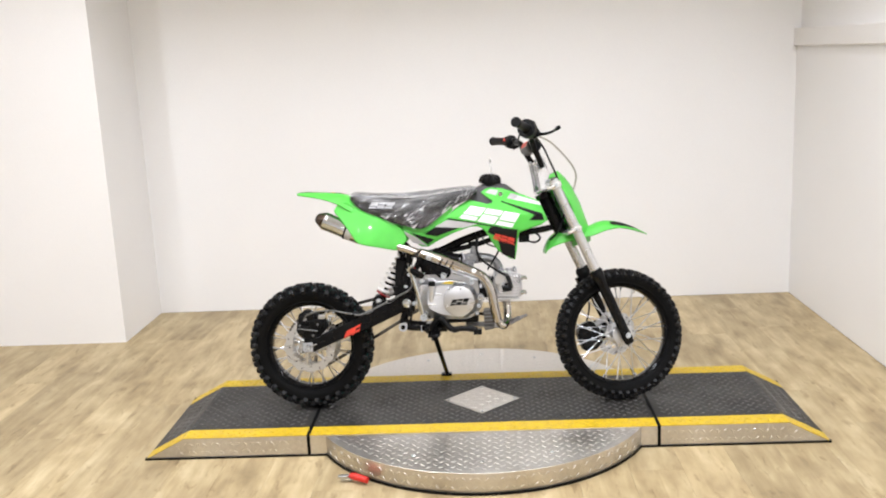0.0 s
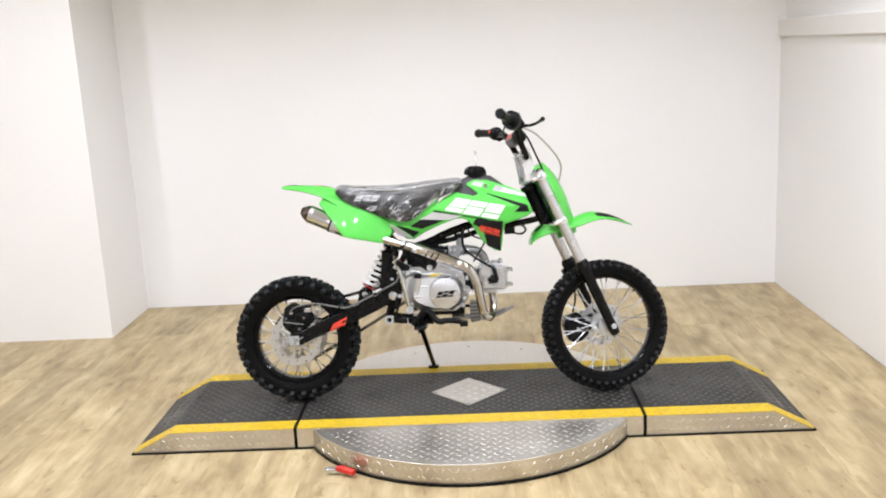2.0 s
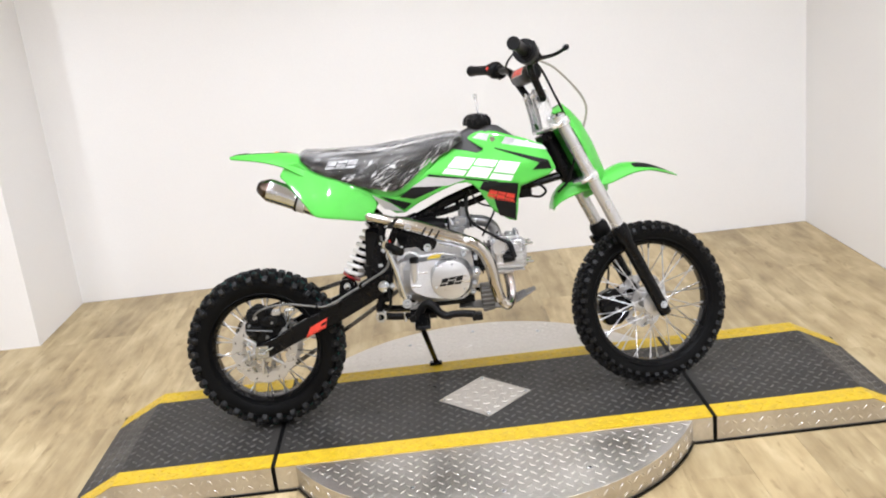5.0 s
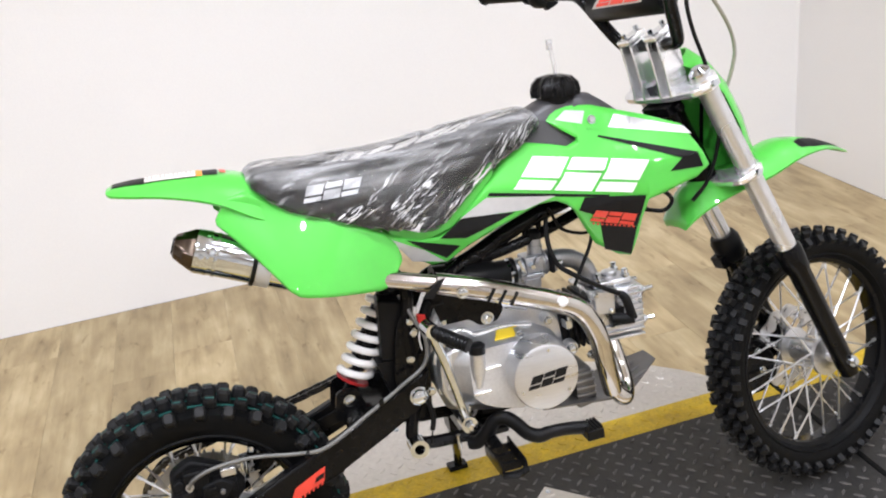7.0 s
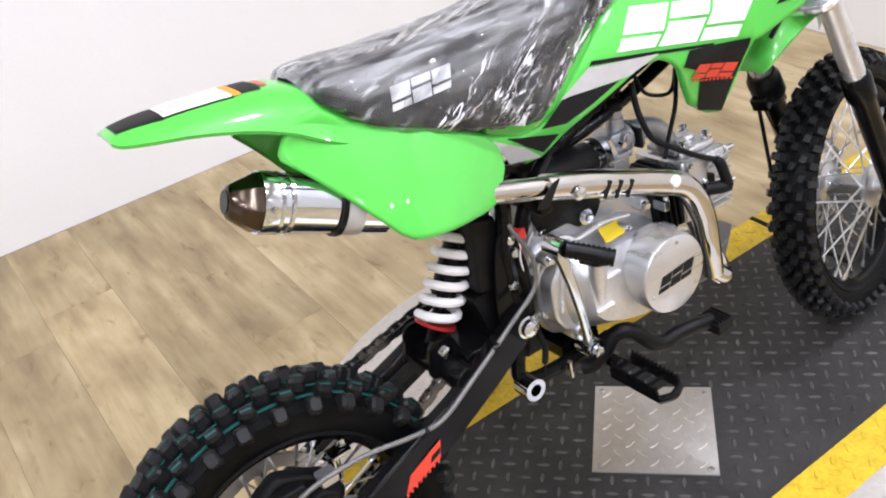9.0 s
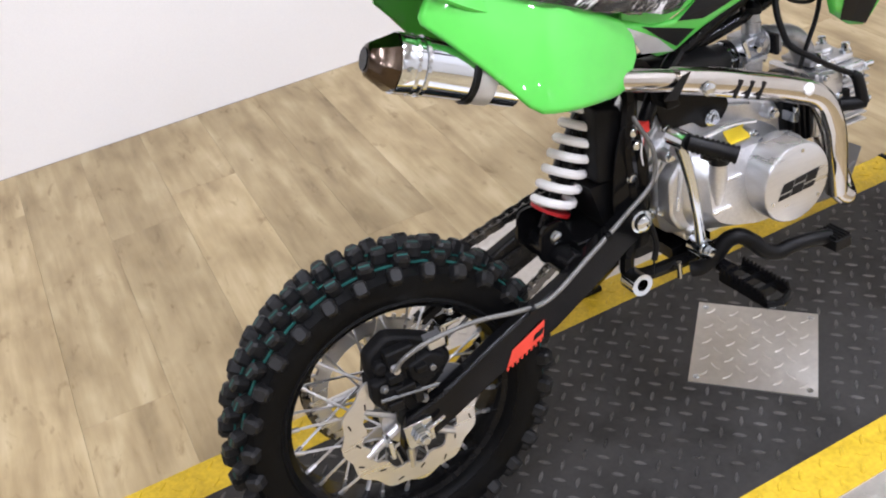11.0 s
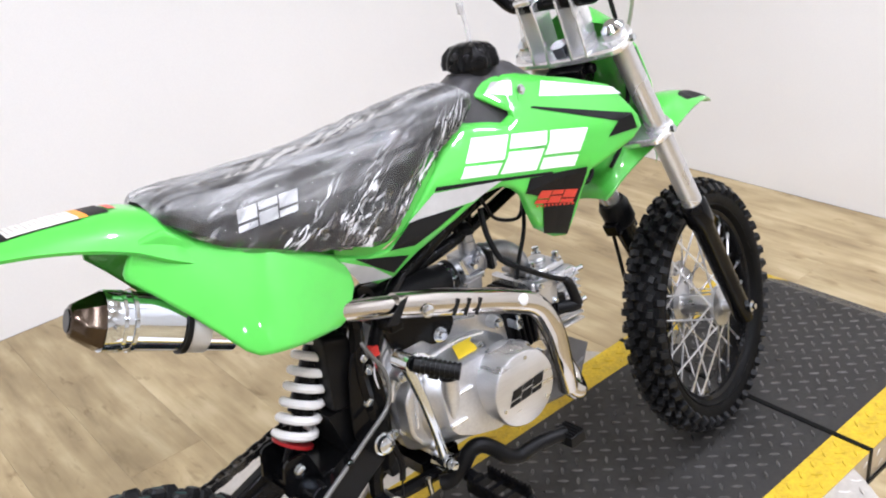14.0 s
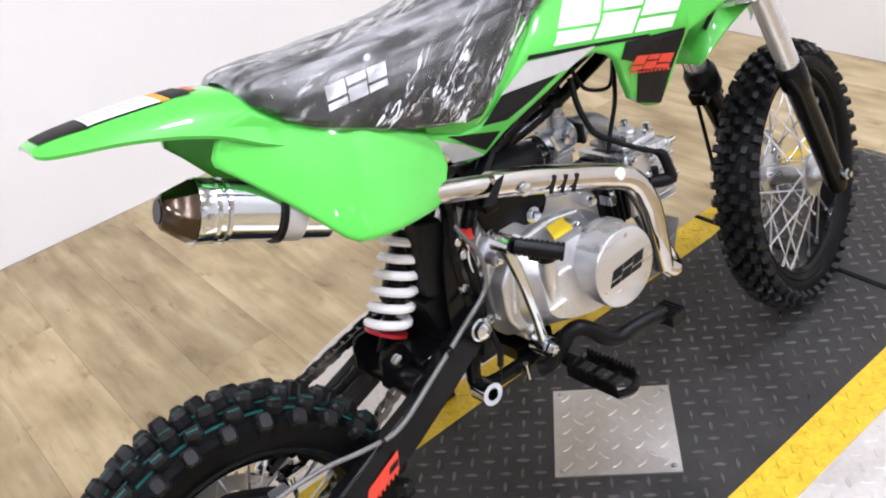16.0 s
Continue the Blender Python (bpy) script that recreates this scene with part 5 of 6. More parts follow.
def skid_plate():
    """Bent sheet under the engine: flat below, rising and narrowing to the front."""
    rings = []
    for x in (-0.05, 0.02, 0.05, 0.08, 0.095, 0.11, 0.13, 0.15, 0.17, 0.188):
        z = float(np.interp(x, [-0.05, 0.05, 0.09, 0.13, 0.19], [0.302, 0.293, 0.290, 0.304, 0.328]))
        w = float(np.interp(x, [-0.05, 0.12, 0.19], [0.052, 0.062, 0.022]))
        rings.append([(x, -w, z), (x, w, z), (x, w, z + 0.003), (x, -w, z + 0.003)])
    return loft(rings)


skid = put("skid_plate", *skid_plate(), PLATE_GREY, bike, "dull grey steel skid plate bent up at the front", smooth=20)
for k in range(4):
    y = -0.036 + k * 0.024
    put("skid_rib", *loft([[(x, y - 0.003, z), (x, y + 0.003, z), (x, y + 0.002, z + 0.004), (x, y - 0.002, z + 0.004)] for x, z in ((0.098, 0.2955), (0.13, 0.3065), (0.158, 0.3178))]), PLATE_GREY, skid, smooth=20)

# -- kick starter --
kick = put("kick_starter", *join(tube([(-0.203, -0.112, 0.349), (-0.213, -0.121, 0.40), (-0.228, -0.129, 0.47), (-0.244, -0.132, 0.532)], [0.0085, 0.007, 0.0075, 0.009], 12), moved(lathe([(0.014, -0.012), (0.014, 0.016)], 16), Matrix.Translation((-0.203, -0.112, 0.349)))), CHROME, bike, "chrome kick start lever")
put("kick_knuckle", *tube([(-0.247, -0.120, 0.536), (-0.243, -0.147, 0.533)], 0.012, 14, 1), CHROME, kick)
put("clamp_bolt", *moved(bolt(0.006, 0.008), Matrix.Translation((-0.203, -0.126, 0.349))), CHROME, kick)
rub = [tube([(-0.238, -0.144, 0.530), (-0.199, -0.187, 0.512)], 0.0105, 12, 1)]
for k in range(9):
    f = 0.12 + 0.84 * k / 8
    c = Vector((-0.238, -0.144, 0.530)).lerp(Vector((-0.199, -0.187, 0.512)), f)
    d = (Vector((-0.199, -0.187, 0.512)) - Vector((-0.238, -0.144, 0.530))).normalized()
    rub.append(tube([c - d * 0.0018, c + d * 0.0018], 0.0120, 12, 1))
put("kick_rubber", *rub[0], SATIN, kick, "ribbed black rubber sleeve")
for sh in rub[1:]:
    put("rubber_rib", *sh, SATIN, kick)
put("kick_spring", *join(tube([(-0.222, -0.150, 0.514), (-0.212, -0.157, 0.508)], 0.010, 10, 1)), SATIN, kick)

# -- exhaust --
SIL0, SIL1 = Vector((-0.568, -0.062, 0.722)), Vector((-0.43, -0.072, 0.660))
ex = (SIL1 - SIL0).normalized()
sil = put("silencer", *tube([SIL0 + ex * 0.004, SIL0, SIL0 + ex * 0.02, SIL0 + ex * 0.022, SIL1], [0.030, 0.0345, 0.0345, 0.0335, 0.0335], 30, 1), CHROME, bike, "polished silencer can")
put("end_cone", *tube([SIL0 - ex * 0.033, SIL0 - ex * 0.030, SIL0 - ex * 0.004, SIL0 + ex * 0.002], [0.0145, 0.0195, 0.0335, 0.0335], 8, 1), TITAN, sil, "heat-tinted faceted end cone")
put("outlet", *tube([SIL0 - ex * 0.0345, SIL0 - ex * 0.028], 0.0130, 16, 1), BLACK, sil)
for f in (0.018, 0.03):
    put("band", *tube([SIL0 + ex * f, SIL0 + ex * (f + 0.004)], 0.0348, 30, 1), CHROME, sil)
put("strap", *tube([SIL0 + ex * 0.088, SIL0 + ex * 0.094], 0.0368, 30, 1), SATIN, sil, "black rubber strap")
put("strap_metal", *tube([SIL0 + ex * 0.095, SIL0 + ex * 0.117], 0.0352, 30, 1), SILVERV, sil, "grey mounting clamp")
put("rivet", *moved(bolt(0.003, 0.003, False), Matrix.Translation(SIL0 + ex * 0.008 + Vector((0, -0.0345, 0)))), CHROME, sil)
PIPE = [(-0.43, -0.072, 0.660), (-0.36, -0.079, 0.636), (-0.28, -0.084, 0.611), (-0.20, -0.086, 0.584), (-0.10, -0.087, 0.546), (-0.02, -0.088, 0.512), (0.028, -0.089, 0.483), (0.056, -0.090, 0.433), (0.066, -0.088, 0.372), (0.076, -0.082, 0.324)]
header = put("header_pipe", *tube(PIPE + [(0.092, -0.085, 0.303), (0.108, -0.06, 0.315), (0.112, -0.03, 0.35), (0.108, -0.012, 0.388)], [0.015] * 14, 18, 8), EXHAUST, bike, "polished steel header pipe")
SHIELD = [(-0.215, -0.0885, 0.591), (-0.15, -0.090, 0.568), (-0.10, -0.091, 0.548), (-0.02, -0.092, 0.514), (0.026, -0.093, 0.486), (0.052, -0.093, 0.435), (0.062, -0.091, 0.372), (0.072, -0.084, 0.320)]
put("heat_shield", *tube(SHIELD, [0.0175, 0.0195, 0.0195, 0.019, 0.019, 0.0185, 0.017, 0.0165], 20, 8), EXHAUST, header, "chrome heat shield over the pipe")
for sx, sz in ((-0.010, 0.513), (-0.176, 0.570)):
    put("shield_rivet", *moved(bolt(0.0075, 0.004, False), Matrix.Translation((sx, -0.109, sz + 0.002))), WHITE if sx > -0.1 else CHROME, header)
# Black bars and a wedge laid on the shield paint the shade in its openings.
slots = []
for k in range(3):
    x = -0.130 + k * 0.019
    slots.append(moved(box(-0.0026, 0.0026, -0.0012, 0.0012, -0.0125, 0.0125), Matrix.Translation((x, -0.1097, 0.5562 - k * 0.0074)) @ pose(0, 0, 0, 0, 35)))
put("shield_slot_shade", *join(*slots), BLACKV, header, "dark slots in the heat shield", smooth=0)
put("shield_notch_shade", *moved(prism([(-0.03, -0.012), (0.0, 0.012), (0.012, 0.014), (-0.012, -0.016)], -0.0012, 0.0012), Matrix.Translation((-0.212, -0.1055, 0.588))), BLACKV, header, smooth=0)
put("pipe_hanger", *box(-0.224, -0.204, -0.086, -0.05, 0.552, 0.578), BLACK, bike, "black exhaust hanger", bevel=0.002)

# -- tank, seat and plastics --
def ring_section(x, zt, wt, zb, wb, n=14, crown=0.006):
    pts = []
    side = [(wb * 0.96, zb), (wb, zb + (zt - zb) * 0.18), (wb * 0.6 + wt * 0.4, zb + (zt - zb) * 0.5), (wt * 1.06, zb + (zt - zb) * 0.78), (wt * 0.93, zt - (zt - zb) * 0.07), (wt * 0.6, zt + crown * 0.5), (wt * 0.25, zt + crown * 0.9)]
    for y, z in side:
        pts.append((x, -y, z))
    for y, z in reversed(side):
        pts.append((x, y, z))
    return pts


TANK_ROWS = [(-0.03, 0.800, 0.034, 0.70, 0.052), (0.0, 0.818, 0.036, 0.70, 0.056), (0.035, 0.832, 0.036, 0.70, 0.058), (0.08, 0.836, 0.036, 0.70, 0.060), (0.12, 0.830, 0.034, 0.69, 0.060), (0.145, 0.812, 0.032, 0.69, 0.058), (0.19, 0.775, 0.03, 0.68, 0.05), (0.235, 0.735, 0.026, 0.68, 0.038)]
put("fuel_tank", *loft([ring_section(*r) for r in TANK_ROWS]), TANK, bike, "dark grey plastic fuel tank", smooth=60)
cap_rings = []
for rr, h in ((0.032, 0.0), (0.049, -0.003), (0.051, 0.006), (0.047, 0.020), (0.035, 0.031), (0.015, 0.0355)):
    cap_rings.append([((rr * (1 - (0.15 if rr > 0.035 else 0.05) * (0.5 + 0.5 * math.cos(9 * a)))) * math.cos(a), rr * (1 - (0.15 if rr > 0.035 else 0.05) * (0.5 + 0.5 * math.cos(9 * a))) * math.sin(a), h) for a in (2 * math.pi * k / 90 for k in range(90))])
cap = put("fuel_cap", *loft(cap_rings), BLACK, bike, "gloss black scalloped fuel cap", m=Matrix.Translation((0.064, 0, 0.842)) @ pose(0, 0, 0, 0, 4) @ Matrix.Diagonal((0.87, 0.87, 0.95, 1)))
put("cap_neck", *moved(lathe([(0.036, -0.016), (0.036, 0.004)], 32), pose(0, 0, 0, 90)), SATIN, cap)
put("vent_tube", *tube([(0.004, 0, 0.030), (0.001, 0, 0.055), (-0.004, 0.004, 0.090)], 0.0036, 10), CLEAR, cap, "clear plastic vent tube")
put("vent_tip", *tube([(-0.0035, 0.004, 0.078), (-0.005, 0.004, 0.096)], 0.0062, 10, 1), CLEAR, cap)

SEAT_ROWS = [(-0.472, 0.806, 0.035, 0.799, 0.045), (-0.455, 0.811, 0.056, 0.786, 0.076), (-0.425, 0.807, 0.065, 0.760, 0.091), (-0.39, 0.801, 0.068, 0.741, 0.096), (-0.35, 0.796, 0.068, 0.725, 0.097), (-0.30, 0.792, 0.066, 0.706, 0.094), (-0.25, 0.791, 0.063, 0.690, 0.089), (-0.20, 0.795, 0.059, 0.680, 0.084), (-0.165, 0.799, 0.056, 0.696, 0.079), (-0.13, 0.803, 0.053, 0.722, 0.073), (-0.08, 0.809, 0.050, 0.757, 0.066), (-0.03, 0.816, 0.047, 0.780, 0.060), (0.0, 0.818, 0.044, 0.797, 0.052), (0.012, 0.813, 0.038, 0.803, 0.044)]


def resample(rows, k=4):
    out = []
    for i in range(len(rows) - 1):
        a, b, c, d = (np.array(rows[max(0, min(len(rows) - 1, j))]) for j in (i - 1, i, i + 1, i + 2))
        for s in range(k):
            t = s / k
            out.append(tuple(0.5 * (2 * b + (c - a) * t + (2 * a - 5 * b + 4 * c - d) * t * t + (3 * b - a - 3 * c + d) * t**3)))
    return out + [tuple(rows[-1])]


seat = put("seat", *loft([ring_section(*r) for r in resample(SEAT_ROWS)]), VINYL, bike, "black seat under crinkled clear plastic", smooth=60)


def seat_wrap():
    """The seat's skin, a little outside it, in folds that fan out from the seat's nose down its side; with its fan map."""
    rings, fan, hang = [], [], []
    rows = resample(SEAT_ROWS, 14)
    for i, (x, zt, wt, zb, wb) in enumerate(rows):
        lift = 0.004 + 0.014 * max(0.0, math.sin(math.pi * (x + 0.472) / 0.484)) ** 0.7
        base = ring_section(x, zt + lift, wt + 0.005, zb - 0.001, wb + 0.003)
        fine = []
        for j in range(len(base) - 1):
            for s in range(8):
                fine.append(Vector(base[j]).lerp(Vector(base[j + 1]), s / 8))
        fine.append(Vector(base[-1]))
        c = Vector((x, 0, (zt + zb) / 2))
        for p in fine:
            out = (p - c).normalized()
            low = min(1.0, max(0.0, (zt + 0.004 - p.z) / max(0.02, zt - zb) * 1.6))
            far = math.hypot(p.x - 0.12, p.z - 0.93)
            ang = 1.5 * math.atan2(0.93 - p.z, 0.12 - p.x)
            warp = 0.22 * noise.noise(Vector((p.x * 9, p.y * 6, p.z * 9))) + 0.06 * noise.noise(p * 34)
            fold = noise.noise(Vector((ang * 26 + warp * 16, far * 5.0, 3.0 if p.y > 0 else 0.0)))
            ridge = (1 - abs(fold) * 1.7) if abs(fold) < 0.58 else 0.0
            fade = min(1.0, far / 0.12) * min(1.0, 0.25 + (p.z - zb) / 0.05) * (0.35 + 0.65 * max(0.0, min(1.0, (p.x + 0.47) / 0.2)))
            hang.append((low, 0.0))
            fan.append((ang + warp * 0.25 + 0.9 * p.y, far * 1.6))
            p += out * ((0.0032 + 0.0062 * low * fade) * max(0.0, ridge) ** 1.6 + 0.0012 * low * noise.noise(p * 120))
        rings.append(fine)
    return loft(rings, caps=False), fan, hang


for e in (-1, 1):
    lip = ngon_round([(-0.270, 0.672), (-0.215, 0.658), (-0.165, 0.672), (-0.125, 0.704), (-0.085, 0.742), (-0.085, 0.765), (-0.150, 0.722), (-0.205, 0.700), (-0.270, 0.705)], 0.006)
    put("seat_lip", *prism(lip, *sorted((e * 0.064, e * 0.069)), 0.0), GREEN, bike, "green plastic edge under the seat", bevel=0.0015)
wrap_shape, wrap_fan, wrap_hang = seat_wrap()
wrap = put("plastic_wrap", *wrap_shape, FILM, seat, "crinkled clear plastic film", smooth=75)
fan_map = wrap.data.uv_layers.new(name="fan")
for loop in wrap.data.loops:
    fan_map.data[loop.index].uv = wrap_fan[loop.vertex_index]
cover_map = wrap.data.uv_layers.new(name="cover")
for loop in wrap.data.loops:
    cover_map.data[loop.index].uv = wrap_hang[loop.vertex_index]
wrap.data.uv_layers.active_index = 0
wrap.data.uv_layers[0].active_render = True


def seat_v(x, z):
    xs = [r[0] for r in SEAT_ROWS]
    zt, wt, zb, wb = (np.interp(x, xs, [r[k] for r in SEAT_ROWS]) for k in (1, 2, 3, 4))
    f = (z - zb) / max(1e-6, zt - zb)
    return float(np.interp(f, [0, 0.18, 0.5, 0.78, 0.93, 1.0], [wb * 0.96, wb, wb * 0.6 + wt * 0.4, wt * 1.06, wt * 0.93, wt * 0.6]))


marks = block_marks([(-0.396, 0.764), (-0.310, 0.760), (-0.296, 0.782), (-0.384, 0.786)], 0.13)
for q in marks:
    put("seat_mark", *patch(q, seat_v, 1, 0.0016, 3, 2), WHITE, seat, "pale slanted block mark", smooth=0)

TAIL_ROWS = [(-0.677, 0.8305, 0.028, 0.003), (-0.669, 0.8325, 0.040, 0.008), (-0.645, 0.8340, 0.048, 0.014), (-0.60, 0.8330, 0.057, 0.021), (-0.55, 0.8295, 0.068, 0.031), (-0.51, 0.8245, 0.079, 0.042), (-0.475, 0.815, 0.088, 0.054), (-0.44, 0.795, 0.090, 0.05), (-0.36, 0.755, 0.085, 0.03)]


def arched(rows, thick, ends=True, power=3.2, n=20):
    """A moulded arch: rows of place along x, height of the ridge, half width and drop of the edges."""
    rings = []
    for x, zc, hw, drop in resample(rows, 5):
        top = [(x, hw * s, zc - drop * abs(s) ** power) for s in np.linspace(-1, 1, n)]
        low = [(x, y * 0.97, z - thick) for _, y, z in reversed(top)]
        rings.append(top + low)
    return loft(rings)


tail = put("rear_fender", *arched(TAIL_ROWS, 0.004), GREEN, bike, "lime green rear fender", smooth=50)


def tail_top(x, y):
    xs = [r[0] for r in TAIL_ROWS]
    zc, hw, drop = (np.interp(x, xs, [r[k] for r in TAIL_ROWS]) for k in (1, 2, 3))
    return zc - drop * min(1, abs(y) / hw) ** 3.2


def top_patch(name, x0, x1, w0, w1, mat, label, lift=0.0012):
    V, F = [], []
    nx, ny = 6, 10
    for i in range(nx + 1):
        for j in range(ny + 1):
            x = x0 + (x1 - x0) * i / nx
            w = w0 + (w1 - w0) * i / nx
            y = -w + 2 * w * j / ny
            V.append((x, y, tail_top(x, y) + lift))
    for i in range(nx):
        for j in range(ny):
            k = i * (ny + 1) + j
            F.append((k, k + 1, k + ny + 2, k + ny + 1))
    return put(name, V, F, mat, tail, label, smooth=60)


top_patch("fender_decal", -0.668, -0.619, 0.020, 0.030, BLACKV, "black decal at the fender's tip")
top_patch("label_border", -0.619, -0.542, 0.0285, 0.031, BLACKV, "thin black border under the label", 0.0008)
top_patch("warning_label", -0.619, -0.543, 0.026, 0.0285, LABEL, "white warning label", 0.0014)
for k in range(11):
    bx = -0.616 + k * 0.0065
    top_patch("label_bar", bx, bx + 0.0024, 0.020 - 0.005 * (k % 3), 0.020 - 0.005 * (k % 3), PRINT, "thin grey bar of small print", 0.0018)
top_patch("label_strip", -0.5428, -0.533, 0.0285, 0.029, ORANGE, "orange strip of the warning label", 0.0014)
top_patch("fender_decal", -0.5325, -0.510, 0.0275, 0.0275, BLACKV, "dark decal in front of the label")
top_patch("label_strip", -0.507, -0.498, 0.016, 0.016, RED, "small red strip", 0.0018)


def panel_v(x, z):
    u = min(1.15, max(0, (z - 0.615) / 0.135))
    return 0.060 + 0.085 * math.exp(-(((x + 0.42) / 0.14) ** 2)) * (1 - 0.62 * u**1.4)


PANEL_TOP = [(-0.529, 0.762), (-0.518, 0.778), (-0.505, 0.793), (-0.475, 0.796), (-0.443, 0.770), (-0.40, 0.750), (-0.35, 0.728), (-0.309, 0.706), (-0.28, 0.688), (-0.264, 0.668), (-0.258, 0.648)]
PANEL_BOT = [(-0.529, 0.755), (-0.506, 0.728), (-0.484, 0.700), (-0.460, 0.667), (-0.444, 0.644), (-0.432, 0.634), (-0.418, 0.630), (-0.36, 0.617), (-0.305, 0.603), (-0.288, 0.604), (-0.272, 0.620), (-0.258, 0.638)]


def shroud_v(x, z):
    b = float(np.interp(x, [-0.3, -0.15, 0, 0.12, 0.2, 0.267], [0.075, 0.072, 0.085, 0.10, 0.12, 0.133]))
    if z > 0.72:
        b -= (z - 0.72) * 0.55
    if z < 0.66:
        b -= (0.66 - z) * 0.45
    return b


SHROUD_TOP = [(-0.309, 0.703), (-0.262, 0.679), (-0.227, 0.664), (-0.191, 0.660), (-0.165, 0.669), (-0.139, 0.695), (-0.099, 0.728), (-0.059, 0.760), (-0.019, 0.780), (-0.002, 0.776), (0.027, 0.769), (0.050, 0.762), (0.068, 0.768), (0.072, 0.786), (0.078, 0.819), (0.089, 0.8215), (0.111, 0.818), (0.153, 0.803), (0.185, 0.792), (0.240, 0.768), (0.254, 0.737), (0.268, 0.700)]
SHROUD_BOT = [(-0.309, 0.696), (-0.265, 0.662), (-0.235, 0.632), (-0.205, 0.610), (-0.178, 0.609), (-0.137, 0.633), (-0.081, 0.658), (-0.019, 0.680), (0.011, 0.680), (0.030, 0.670), (0.042, 0.656), (0.062, 0.620), (0.084, 0.584), (0.126, 0.554), (0.148, 0.548), (0.154, 0.58), (0.158, 0.62), (0.166, 0.654), (0.210, 0.668), (0.248, 0.680), (0.268, 0.696)]
SHROUD_BOT_FAR = [p for p in SHROUD_BOT if not 0.05 < p[0] < 0.16]
ARM_TOP = [(0.029, 0.808), (0.038, 0.816), (0.050, 0.822), (0.064, 0.8235), (0.079, 0.8225)]
ARM_BOT = [(0.029, 0.804), (0.038, 0.796), (0.050, 0.787), (0.064, 0.776), (0.079, 0.768)]

for side in (1, -1):
    put("side_panel", *shell(PANEL_TOP, PANEL_BOT, panel_v, side, 0.005, 60, 18, 0.005), GREEN, bike, "lime green moulded side panel", smooth=50)
    sh = put("tank_shroud", *shell(SHROUD_TOP, SHROUD_BOT if side == 1 else SHROUD_BOT_FAR, shroud_v, side, 0.005, 80, 16, 0.006), GREEN, bike, "lime green tank shroud with white black and red graphics", smooth=50)
    put("shroud_arm", *shell(ARM_TOP, ARM_BOT, shroud_v, side, 0.005, 8, 6, 0.004), GREEN, sh, smooth=50)

    def stick(name, quads, mat, label, lift=0.0010, nx=8):
        put(name, *join(*[patch(q, shroud_v, side, lift, nx, 6) for q in quads]), mat, sh, label, smooth=0)

    def stick_marks(name, corners, mat, label, lift, slit, nx=4):
        for q in block_marks(corners, slit):
            stick(name, [q], mat, label, lift, nx)

    stick_marks("white_graphic", [(-0.058, 0.714), (0.138, 0.672), (0.170, 0.722), (-0.012, 0.758)], WHITE, "white slanted block graphic", 0.0012, 0.085)
    stick("dark_line", [[(-0.102, 0.711), (0.100, 0.671), (0.100, 0.675), (-0.098, 0.716)]], BLACKV, "thin dark line")
    stick("silver_flash", [[(-0.152, 0.683), (-0.043, 0.677), (0.010, 0.690), (-0.104, 0.709)]], SILVERV, "silver flash under the seat")
    stick("black_flash", [[(-0.190, 0.658), (-0.146, 0.6475), (-0.060, 0.6765), (-0.148, 0.684)]], BLACKV, "black flash under the seat")
    stick("silver_flash", [[(-0.238, 0.627), (-0.182, 0.612), (-0.217, 0.643), (-0.272, 0.676)]], SILVERV, "silver flash beside the side panel")
    stick("black_flash", [[(-0.216, 0.644), (-0.180, 0.618), (-0.156, 0.636), (-0.246, 0.668)]], BLACKV, "black flash beside the side panel")
    if side == 1:
        stick("black_field", [[(0.046, 0.658), (0.150, 0.606), (0.159, 0.664), (0.058, 0.678)], [(0.098, 0.571), (0.146, 0.552), (0.1495, 0.6055), (0.083, 0.636)]], BLACKV, "black field behind the red mark", 0.0018)
    if side == 1:
        stick_marks("red_graphic", [(0.066, 0.634), (0.142, 0.610), (0.147, 0.631), (0.076, 0.652)], RED, "small red slanted block graphic", 0.0026, 0.10, 3)
    if side == 1:
        stick("red_dash_row", [[(0.071 + k * 0.0078, 0.6265 - k * 0.0022), (0.075 + k * 0.0078, 0.6255 - k * 0.0022), (0.075 + k * 0.0078, 0.6285 - k * 0.0022), (0.071 + k * 0.0078, 0.6295 - k * 0.0022)] for k in range(10)], RED, "row of small red dashes", 0.0026, 1)
    stick("silver_top", [[(0.042, 0.806), (0.083, 0.793), (0.094, 0.812), (0.062, 0.818)], [(0.124, 0.781), (0.250, 0.751), (0.242, 0.764), (0.139, 0.800)]], SILVERV, "silver fade on the upper edge")
    stick("dark_wedge", [[(0.102, 0.7695), (0.223, 0.717), (0.250, 0.722), (0.104, 0.7715)], [(0.202, 0.698), (0.256, 0.697), (0.2495, 0.7215), (0.2235, 0.717)]], BLACKV, "dark wedge towards the nose", 0.0014)
    stick("recess", [[(0.088, 0.784), (0.115, 0.778), (0.133, 0.800), (0.099, 0.808)]], GREEN, "plain green field round the bolt", 0.0012)
    put("shroud_bolt", *moved(bolt(0.0055, 0.004, False), pose(0.100, -side * 0.0575, 0.797, -12 * side, 0, 0 if side == 1 else 180)), CHROME, sh)

